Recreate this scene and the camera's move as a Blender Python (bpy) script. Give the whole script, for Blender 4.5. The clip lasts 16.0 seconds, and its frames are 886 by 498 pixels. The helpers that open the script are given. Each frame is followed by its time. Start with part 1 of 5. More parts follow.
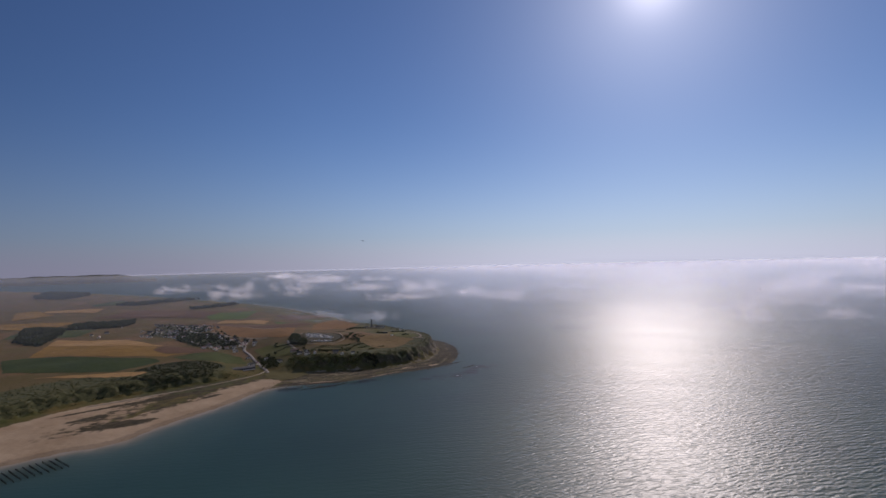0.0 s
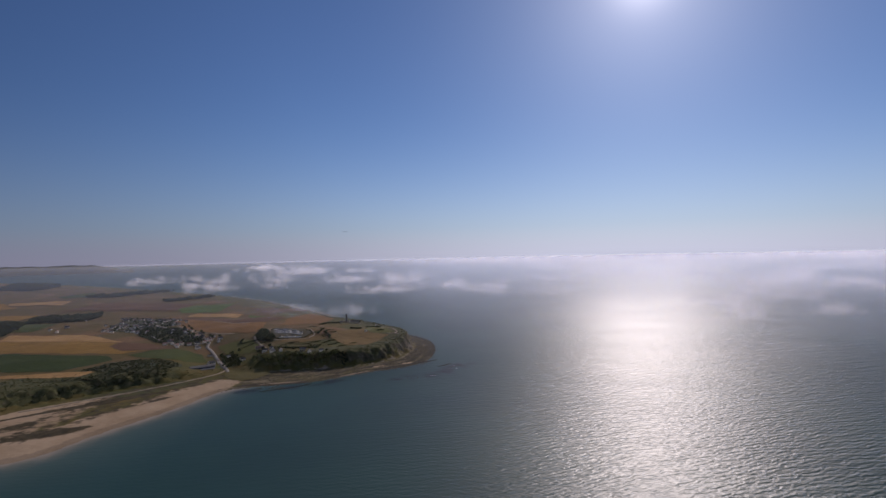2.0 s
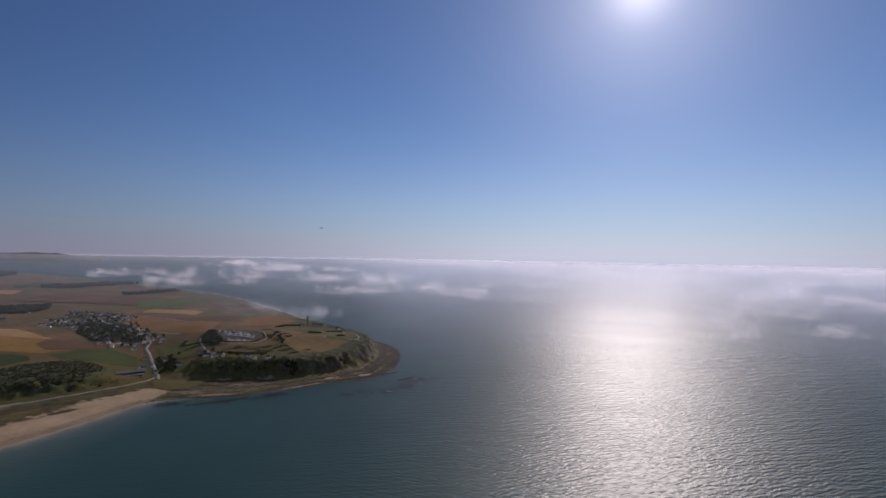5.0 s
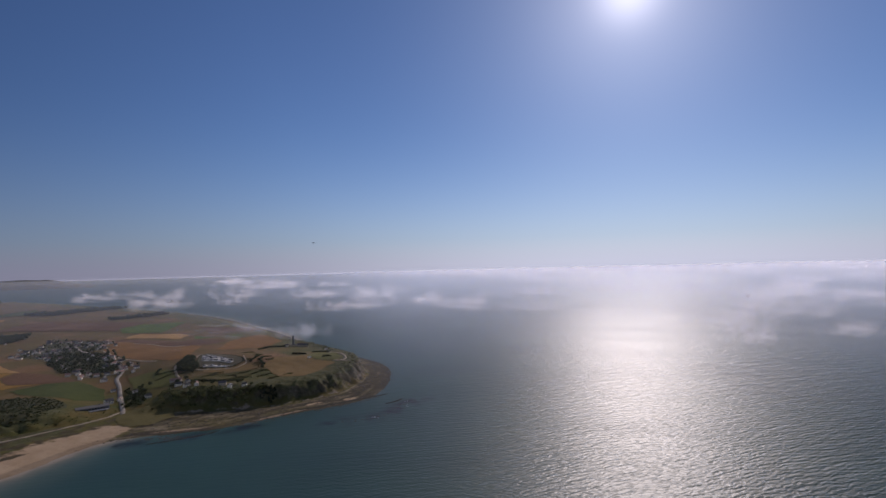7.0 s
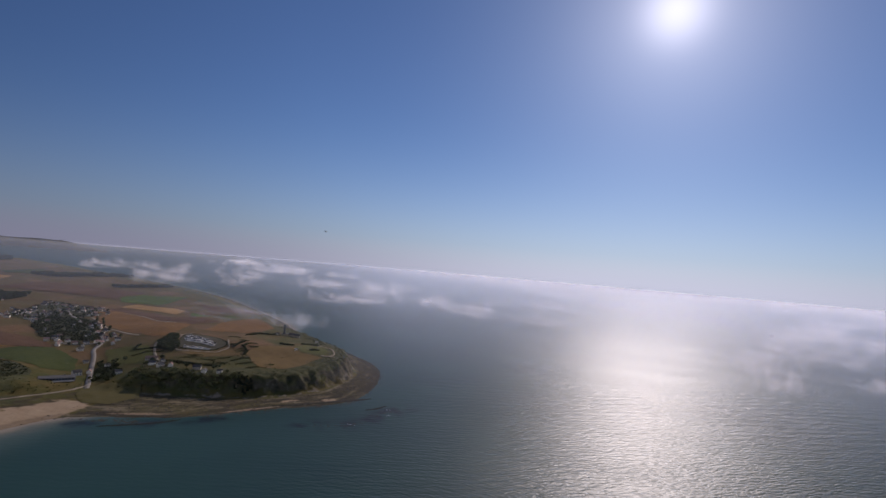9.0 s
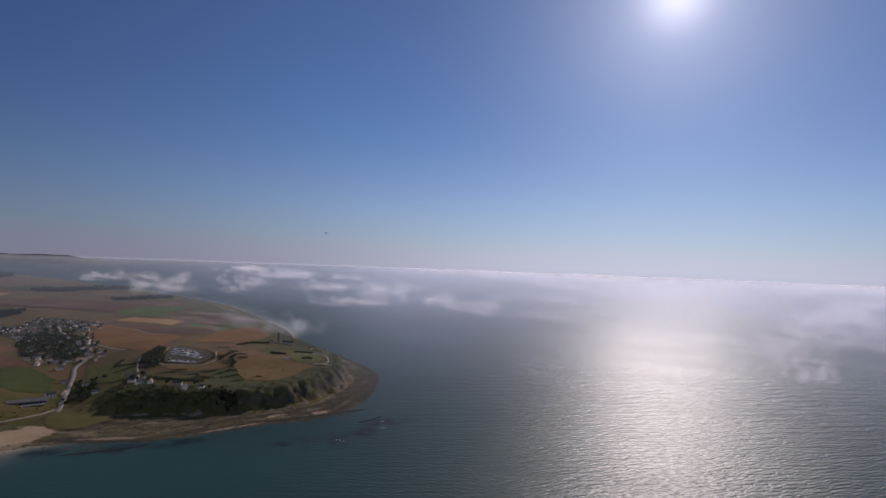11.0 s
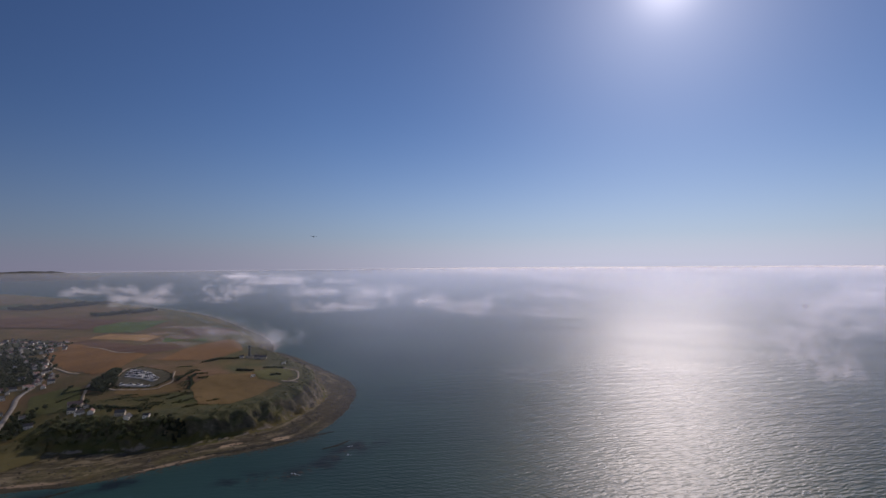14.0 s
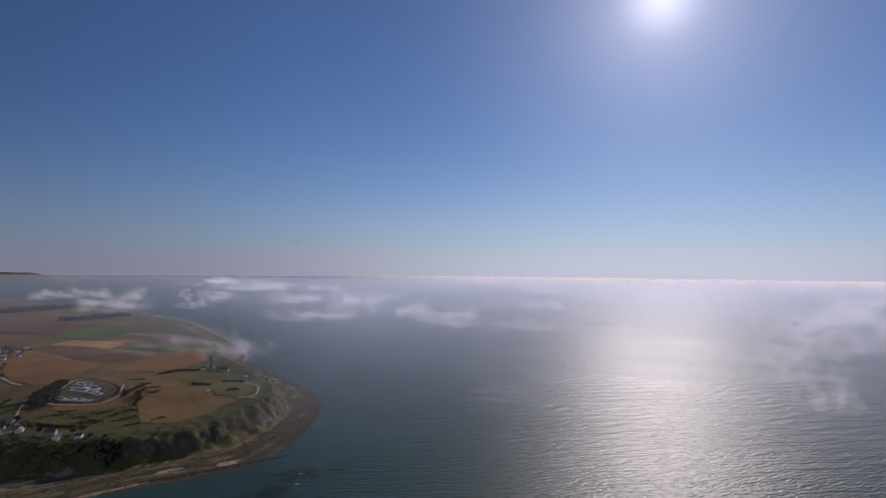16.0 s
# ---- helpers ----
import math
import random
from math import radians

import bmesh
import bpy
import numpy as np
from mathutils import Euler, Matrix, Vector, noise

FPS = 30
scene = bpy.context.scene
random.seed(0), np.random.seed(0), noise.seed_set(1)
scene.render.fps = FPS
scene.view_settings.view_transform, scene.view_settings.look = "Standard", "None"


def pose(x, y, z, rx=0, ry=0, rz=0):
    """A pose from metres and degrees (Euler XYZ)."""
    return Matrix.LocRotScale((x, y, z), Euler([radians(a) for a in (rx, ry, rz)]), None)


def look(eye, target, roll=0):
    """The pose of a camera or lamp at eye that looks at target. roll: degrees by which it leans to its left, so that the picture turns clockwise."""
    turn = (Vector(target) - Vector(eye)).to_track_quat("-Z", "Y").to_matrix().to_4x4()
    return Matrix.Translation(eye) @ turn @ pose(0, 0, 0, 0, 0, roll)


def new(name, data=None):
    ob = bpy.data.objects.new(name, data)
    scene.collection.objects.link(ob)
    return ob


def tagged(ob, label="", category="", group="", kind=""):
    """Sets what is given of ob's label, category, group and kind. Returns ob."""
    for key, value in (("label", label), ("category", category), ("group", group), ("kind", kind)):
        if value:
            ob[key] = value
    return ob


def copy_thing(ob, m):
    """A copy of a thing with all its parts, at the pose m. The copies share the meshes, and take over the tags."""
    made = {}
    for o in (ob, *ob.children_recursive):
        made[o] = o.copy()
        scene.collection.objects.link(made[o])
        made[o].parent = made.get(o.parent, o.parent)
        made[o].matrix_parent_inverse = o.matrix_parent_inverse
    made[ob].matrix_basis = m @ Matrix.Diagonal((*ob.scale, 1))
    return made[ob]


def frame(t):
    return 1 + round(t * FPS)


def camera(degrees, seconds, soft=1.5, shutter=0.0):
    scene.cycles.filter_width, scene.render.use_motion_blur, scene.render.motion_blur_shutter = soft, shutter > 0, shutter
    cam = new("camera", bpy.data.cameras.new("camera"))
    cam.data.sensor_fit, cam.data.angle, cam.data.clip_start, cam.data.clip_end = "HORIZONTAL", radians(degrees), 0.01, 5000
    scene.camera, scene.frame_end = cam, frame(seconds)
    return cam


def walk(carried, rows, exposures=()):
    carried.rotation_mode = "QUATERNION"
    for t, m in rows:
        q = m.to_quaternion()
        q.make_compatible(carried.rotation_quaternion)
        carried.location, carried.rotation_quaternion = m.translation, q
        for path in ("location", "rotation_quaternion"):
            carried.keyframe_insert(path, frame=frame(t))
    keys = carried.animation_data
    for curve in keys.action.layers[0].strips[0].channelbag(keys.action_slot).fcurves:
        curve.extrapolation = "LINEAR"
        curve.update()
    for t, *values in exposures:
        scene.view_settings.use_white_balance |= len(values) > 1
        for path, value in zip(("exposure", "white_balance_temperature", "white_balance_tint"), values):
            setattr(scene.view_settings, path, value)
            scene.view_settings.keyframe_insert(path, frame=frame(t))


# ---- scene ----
# ---------------------------------------------------------------- camera
cam = camera(82.1, 16.0, soft=1.5)

# seconds, place in metres, then turn to the left, pitch up and roll in degrees
FLIGHT = (
    (0.0, -109.8, -277.6, 221.5, 1.21, 1.64, -1.37),
    (0.5, -102.0, -259.9, 221.5, 0.88, 1.29, -1.52),
    (1.0, -94.4, -242.1, 221.4, 0.66, 1.06, -1.40),
    (1.5, -86.9, -224.4, 221.3, 0.59, 0.83, -1.09),
    (2.0, -79.6, -206.6, 221.3, 0.15, 0.67, -1.16),
    (2.5, -72.4, -189.0, 221.2, -0.18, 0.60, -1.43),
    (3.0, -65.4, -171.3, 221.1, -0.13, 0.59, -1.37),
    (3.5, -58.5, -153.7, 221.0, -0.51, 0.67, -1.29),
    (4.0, -51.7, -136.2, 220.9, -0.90, 0.82, -1.46),
    (4.2, -49.0, -129.3, 220.8, -1.04, 0.88, -1.72),
    (6.3, -21.6, -56.9, 220.6, -1.20, 0.68, 6.82),
    (6.5, -19.0, -50.1, 220.6, -1.61, 0.39, 4.32),
    (7.0, -12.6, -33.3, 220.6, -1.04, 2.01, -1.41),
    (7.5, -6.3, -16.6, 220.6, 0.15, 2.89, -2.74),
    (8.0, 0.0, 0.0, 220.7, 0.00, 2.15, 1.80),
    (8.2, 2.5, 6.6, 220.7, -0.44, 2.36, 3.36),
    (10.3, 29.1, 73.8, 221.6, 2.27, 1.96, 5.88),
    (10.5, 31.7, 80.0, 221.7, 2.01, 1.71, 4.47),
    (11.0, 38.1, 95.4, 222.1, 2.15, 1.89, 2.17),
    (11.5, 44.6, 110.5, 222.6, 2.62, 1.82, 0.48),
    (12.0, 51.1, 125.4, 223.1, 2.70, 1.78, -0.45),
    (12.5, 57.8, 140.0, 223.7, 2.35, 1.71, -1.14),
    (13.0, 64.5, 154.4, 224.3, 2.02, 1.69, -2.06),
    (13.5, 71.3, 168.4, 225.0, 2.58, 1.69, -1.60),
    (14.0, 78.3, 182.2, 225.9, 2.32, 1.67, -0.48),
    (14.5, 85.4, 195.7, 226.8, 1.59, 1.92, -0.19),
    (15.0, 92.6, 208.8, 227.8, 1.45, 2.16, -0.51),
    (15.5, 99.9, 221.7, 228.9, 1.73, 2.37, -0.00),
    (16.0, 107.5, 234.2, 230.1, 1.47, 2.54, 0.56),
)


def heading(x, y, z, yaw, pitch, roll):
    a, b = radians(yaw), radians(pitch)
    ahead = Vector((-math.sin(a) * math.cos(b), math.cos(a) * math.cos(b), math.sin(b)))
    return look((x, y, z), Vector((x, y, z)) + 100 * ahead, roll)


walk(cam, [(row[0], heading(*row[1:])) for row in FLIGHT], [(0.0, -0.19, 6700, 19), (8.2, -0.18, 6700, 19), (10.3, -0.25, 6700, 19), (16.0, -0.27, 6700, 19)])
# ---------------------------------------------------------------- sky and sun
SUN_AZ, SUN_EL = radians(22.1), radians(27.2)
SUN_DIR = Vector((math.sin(SUN_AZ) * math.cos(SUN_EL), math.cos(SUN_AZ) * math.cos(SUN_EL), math.sin(SUN_EL)))

world = bpy.data.worlds.new("clear_sky")
scene.world = world
world.use_nodes = True
wn, wl = world.node_tree.nodes, world.node_tree.links
sky = wn.new("ShaderNodeTexSky")
sky.sky_type = "NISHITA"
sky.sun_disc = False
sky.sun_elevation = SUN_EL
sky.sun_rotation = SUN_AZ
sky.altitude = 300
sky.air_density = 1.0
sky.dust_density = 0.25
sky.ozone_density = 4.0


def world_maths(op, a, b=0.0, clamp=False):
    m = wn.new("ShaderNodeMath")
    m.operation, m.use_clamp = op, clamp
    for socket, v in zip(m.inputs, (a, b)):
        if isinstance(v, (float, int)):
            socket.default_value = v
        else:
            wl.new(v, socket)
    return m.outputs[0]


def world_mix(fac, a, b):
    m = wn.new("ShaderNodeMix")
    m.data_type = "RGBA"
    for socket, v in ((m.inputs[0], fac), (m.inputs[6], a), (m.inputs[7], b)):
        if isinstance(v, tuple):
            socket.default_value = (*v, 1)
        else:
            wl.new(v, socket)
    return m.outputs[2]


# sea haze that thickens towards the horizon and whitens under the sun
way = wn.new("ShaderNodeTexCoord").outputs["Generated"]
parts_of = wn.new("ShaderNodeSeparateXYZ")
wl.new(way, parts_of.inputs[0])
to_sun = wn.new("ShaderNodeVectorMath")
to_sun.operation = "DOT_PRODUCT"
to_sun.inputs[1].default_value = SUN_DIR
wl.new(way, to_sun.inputs[0])
sunward = world_maths("POWER", world_maths("MAXIMUM", to_sun.outputs["Value"], 0.0), 4.0)
low = world_maths("SUBTRACT", 1.0, world_maths("DIVIDE", world_maths("MAXIMUM", parts_of.outputs[2], 0.0), 0.34), True)
low = world_maths("MULTIPLY", world_maths("POWER", low, 3.2), 0.88)
haze = world_mix(sunward, (2.0, 2.4, 3.5), (7.4, 9.0, 11.6))
# the thin milky layer that lies on the horizon itself
thin = world_maths("SUBTRACT", 1.0, world_maths("DIVIDE", world_maths("MAXIMUM", parts_of.outputs[2], 0.0), 0.055), True)
thin = world_maths("MULTIPLY", world_maths("POWER", thin, 1.3), 0.75)
milk = world_mix(sunward, (2.3, 2.4, 3.3), (9.6, 10.4, 12.4))
deep = wn.new("ShaderNodeMix")
deep.data_type, deep.blend_type = "RGBA", "MULTIPLY"
deep.inputs[0].default_value = 1.0
deep.inputs[7].default_value = (0.475, 0.585, 0.74, 1)
wl.new(sky.outputs[0], deep.inputs[6])
# the sky is deeper on the side away from the sun
dull = wn.new("ShaderNodeMix")
dull.data_type, dull.blend_type = "RGBA", "MULTIPLY"
dull.inputs[0].default_value = 1.0
dull.inputs[7].default_value = (0.74, 0.76, 0.80, 1)
wl.new(deep.outputs[2], dull.inputs[6])
away = world_maths("MULTIPLY", world_maths("MULTIPLY", world_maths("SUBTRACT", 0.80, to_sun.outputs["Value"]), 2.4, True),
                   world_maths("ADD", 1.0, world_maths("MULTIPLY", to_sun.outputs["Value"], 2.5), True))
# the unseen half of the sky behind, hazy and brightened to fill the land's shaded sides
behind = world_maths("MULTIPLY", world_maths("SUBTRACT", 0.1, to_sun.outputs["Value"]), 1.4, True)
air = world_mix(thin, world_mix(low, world_mix(away, deep.outputs[2], dull.outputs[2]), world_mix(behind, haze, (6.4, 6.9, 7.8))), milk)
air = world_mix(world_maths("MULTIPLY", behind, 0.75), air, (3.2, 3.6, 4.5))
wn["Background"].inputs["Strength"].default_value = 0.095
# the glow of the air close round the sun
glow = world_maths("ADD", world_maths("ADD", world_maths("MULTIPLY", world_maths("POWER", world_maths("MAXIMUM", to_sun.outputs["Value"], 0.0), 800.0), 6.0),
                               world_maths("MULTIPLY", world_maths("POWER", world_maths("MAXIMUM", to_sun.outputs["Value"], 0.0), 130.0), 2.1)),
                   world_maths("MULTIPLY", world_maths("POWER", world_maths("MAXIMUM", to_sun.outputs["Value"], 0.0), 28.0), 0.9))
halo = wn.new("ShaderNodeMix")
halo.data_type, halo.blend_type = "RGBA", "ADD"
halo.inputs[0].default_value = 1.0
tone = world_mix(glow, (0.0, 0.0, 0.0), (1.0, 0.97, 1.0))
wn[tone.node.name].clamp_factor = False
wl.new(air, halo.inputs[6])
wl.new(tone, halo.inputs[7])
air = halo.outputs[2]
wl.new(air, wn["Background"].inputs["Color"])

sun = new("sun", bpy.data.lights.new("sun", "SUN"))
sun.data.energy = 2.6
sun.data.angle = radians(0.53)
sun.data.color = (1.0, 0.93, 0.89)
sun.matrix_world = look((0, 0, 0), -SUN_DIR)
scene.cycles.transparent_max_bounces = 48
# ---------------------------------------------------------------- materials
def material(name, rough=0.8, metal=0.0):
    m = bpy.data.materials.new(name)
    m.use_nodes = True
    b = m.node_tree.nodes["Principled BSDF"]
    b.inputs["Roughness"].default_value, b.inputs["Metallic"].default_value = rough, metal
    if rough > 0.7:
        b.inputs["Specular IOR Level"].default_value = 0.12
    return m, m.node_tree.nodes, m.node_tree.links, b


def noise_node(n, l, scale, detail=3.0, vec=None, rough=0.55):
    t = n.new("ShaderNodeTexNoise")
    t.inputs["Scale"].default_value, t.inputs["Detail"].default_value = scale, detail
    t.inputs["Roughness"].default_value = rough
    if vec is not None:
        l.new(vec, t.inputs["Vector"])
    return t


def ramp(n, l, value, stops):
    r = n.new("ShaderNodeValToRGB")
    e = r.color_ramp.elements
    while len(e) < len(stops):
        e.new(0.5)
    for el, (p, c) in zip(e, stops):
        el.position, el.color = p, (*c, 1)
    l.new(value, r.inputs[0])
    return r.outputs[0]


def mixed(n, l, fac, a, b):
    m = n.new("ShaderNodeMix")
    m.data_type = "RGBA"
    for socket, v in ((m.inputs[0], fac), (m.inputs[6], a), (m.inputs[7], b)):
        if isinstance(v, (tuple, float, int)):
            socket.default_value = (*v, 1) if isinstance(v, tuple) else v
        else:
            l.new(v, socket)
    return m.outputs[2]


def maths(n, l, op, a, b=0.0, clamp=False):
    m = n.new("ShaderNodeMath")
    m.operation, m.use_clamp = op, clamp
    for socket, v in zip(m.inputs, (a, b)):
        if isinstance(v, (float, int)):
            socket.default_value = v
        else:
            l.new(v, socket)
    return m.outputs[0]


def place_of(n):
    return n.new("ShaderNodeNewGeometry").outputs["Position"]


def attribute(n, name):
    a = n.new("ShaderNodeAttribute")
    a.attribute_name = name
    return a.outputs["Fac"]


def bump(n, l, b, value, strength, distance):
    k = n.new("ShaderNodeBump")
    k.inputs["Strength"].default_value, k.inputs["Distance"].default_value = strength, distance
    l.new(value, k.inputs["Height"])
    l.new(k.outputs[0], b.inputs["Normal"])


def plain(name, colour, rough=0.8, metal=0.0, vary=0.25, size=3.0, each=0.0, leaf=0.0):
    """One colour, uneven at two scales, and from piece to piece by each."""
    m, n, l, b = material(name, rough, metal)
    p = place_of(n)
    big, small = noise_node(n, l, 1 / size, 3, p), noise_node(n, l, 9 / size, 2, p)
    dark, light = (tuple(c * k for c in colour) for k in (1 - vary, 1 + vary))
    v = maths(n, l, "ADD", maths(n, l, "MULTIPLY", big.outputs[0], 0.65), maths(n, l, "MULTIPLY", small.outputs[0], 0.35))
    if each:
        rnd = n.new("ShaderNodeObjectInfo").outputs["Random"]
        v = maths(n, l, "ADD", v, maths(n, l, "MULTIPLY", maths(n, l, "SUBTRACT", rnd, 0.5), each))
    col = ramp(n, l, v, ((0.3, dark), (0.7, light)))
    l.new(col, b.inputs["Base Color"])
    if leaf:
        # leaves let part of the light through
        t, x = n.new("ShaderNodeBsdfTranslucent"), n.new("ShaderNodeMixShader")
        x.inputs[0].default_value = leaf
        l.new(col, t.inputs["Color"])
        l.new(b.outputs[0], x.inputs[1])
        l.new(t.outputs[0], x.inputs[2])
        l.new(x.outputs[0], n["Material Output"].inputs["Surface"])
    return m


def crop(name, colour, second, rows=0.0, turn=0.0):
    """A field: broad patches, mottling and, where given, the lines of the drill."""
    m, n, l, b = material(name, 0.9)
    p = place_of(n)
    broad, fine = noise_node(n, l, 0.012, 4, p), noise_node(n, l, 0.09, 4, p)
    v = maths(n, l, "ADD", maths(n, l, "MULTIPLY", broad.outputs[0], 0.7), maths(n, l, "MULTIPLY", fine.outputs[0], 0.3))
    if rows:
        w = n.new("ShaderNodeTexWave")
        w.inputs["Scale"].default_value, w.inputs["Distortion"].default_value = rows, 1.5
        mp = n.new("ShaderNodeMapping")
        mp.inputs["Rotation"].default_value = (0, 0, turn)
        l.new(p, mp.inputs["Vector"])
        l.new(mp.outputs[0], w.inputs["Vector"])
        v = maths(n, l, "ADD", v, maths(n, l, "MULTIPLY", maths(n, l, "SUBTRACT", w.outputs["Fac"], 0.5), 0.10))
    l.new(ramp(n, l, v, ((0.36, colour), (0.62, second))), b.inputs["Base Color"])
    bump(n, l, b, fine.outputs[0], 0.4, 1.0)
    return m


def ground_material():
    """Sand, wet rock, turf and cliff, by the kind of ground."""
    m, n, l, b = material("coast_ground", 0.92)
    p = place_of(n)
    n1, n2, n3 = noise_node(n, l, 0.02, 5, p), noise_node(n, l, 0.11, 5, p), noise_node(n, l, 0.006, 3, p)
    turf = ramp(n, l, n1.outputs[0], ((0.3, (0.072, 0.080, 0.022)), (0.5, (0.120, 0.100, 0.031)), (0.7, (0.178, 0.121, 0.043))))
    soil = ramp(n, l, n3.outputs[0], ((0.35, (0.165, 0.098, 0.042)), (0.5, (0.130, 0.096, 0.032)), (0.65, (0.205, 0.118, 0.054))))
    scrub = ramp(n, l, n2.outputs[0], ((0.35, (0.066, 0.070, 0.028)), (0.6, (0.112, 0.106, 0.044))))
    # bands of stone, weed and shingle that run along the shore
    along = n.new("ShaderNodeCombineXYZ")
    east_of = n.new("ShaderNodeSeparateXYZ")
    l.new(p, east_of.inputs[0])
    l.new(attribute(n, "strand"), along.inputs[0])
    l.new(maths(n, l, "MULTIPLY", east_of.outputs[0], 0.016), along.inputs[1])
    l.new(maths(n, l, "MULTIPLY", east_of.outputs[1], 0.016), along.inputs[2])
    strands = noise_node(n, l, 1.0, 4, along.outputs[0], 0.6)
    lay = maths(n, l, "ADD", maths(n, l, "MULTIPLY", strands.outputs[0], 0.75), maths(n, l, "MULTIPLY", n2.outputs[0], 0.25))
    rock = ramp(n, l, lay, ((0.40, (0.052, 0.043, 0.028)), (0.5, (0.096, 0.077, 0.045)), (0.61, (0.24, 0.19, 0.112))))
    algae = ramp(n, l, n2.outputs[0], ((0.3, (0.065, 0.06, 0.022)), (0.7, (0.155, 0.13, 0.05))))
    rock = mixed(n, l, ramp(n, l, n1.outputs[0], ((0.48, (0, 0, 0)), (0.64, (0.6, 0.6, 0.6)))), rock, algae)
    sand = ramp(n, l, n1.outputs[0], ((0.3, (0.36, 0.245, 0.14)), (0.7, (0.50, 0.365, 0.23))))
    up = n.new("ShaderNodeSeparateXYZ")
    l.new(n.new("ShaderNodeNewGeometry").outputs["Normal"], up.inputs[0])
    face = ramp(n, l, n2.outputs[0], ((0.3, (0.066, 0.058, 0.034)), (0.55, (0.135, 0.112, 0.068)), (0.75, (0.26, 0.205, 0.14))))
    steep = ramp(n, l, up.outputs[2], ((0.62, (1, 1, 1)), (0.80, (0, 0, 0))))

    def sharp(name):
        v = maths(n, l, "ADD", attribute(n, name), maths(n, l, "MULTIPLY", maths(n, l, "SUBTRACT", n2.outputs[0], 0.5), 0.9))
        return maths(n, l, "MULTIPLY", maths(n, l, "SUBTRACT", v, 0.35), 3.5, True)

    col = mixed(n, l, sharp("plateau"), turf, soil)
    col = mixed(n, l, sharp("scrub"), col, scrub)
    col = mixed(n, l, steep, col, face)
    col = mixed(n, l, sharp("rock"), col, rock)
    scree = ramp(n, l, n2.outputs[0], ((0.35, (0.12, 0.10, 0.07)), (0.65, (0.30, 0.24, 0.17))))
    col = mixed(n, l, sharp("scree"), col, scree)
    col = mixed(n, l, sharp("sand"), col, sand)
    weed = ramp(n, l, n2.outputs[0], ((0.35, (0.045, 0.036, 0.02)), (0.65, (0.10, 0.078, 0.042))))
    col = mixed(n, l, sharp("weed"), col, weed)
    wet = sharp("wet")
    col = mixed(n, l, wet, col, mixed(n, l, 0.32, col, (0.05, 0.042, 0.035)))
    l.new(col, b.inputs["Base Color"])
    bump(n, l, b, n2.outputs[0], 0.5, 2.0)
    return m


# wave trains: metres from crest to crest, height in metres, turn; and ripples: how close, height, stretch along the crests, turn
TRAINS = ((29.0, 0.60, 0.16), (18.0, 0.19, 0.24), (9.0, 0.26, 0.10), (5.6, 0.135, 0.42), (6.6, 0.12, -0.32))
RIPPLES = ((0.22, 0.42, (2.2, 1.0, 1.0), 0.2), (0.55, 0.20, (1.5, 1.0, 1.0), -0.25))


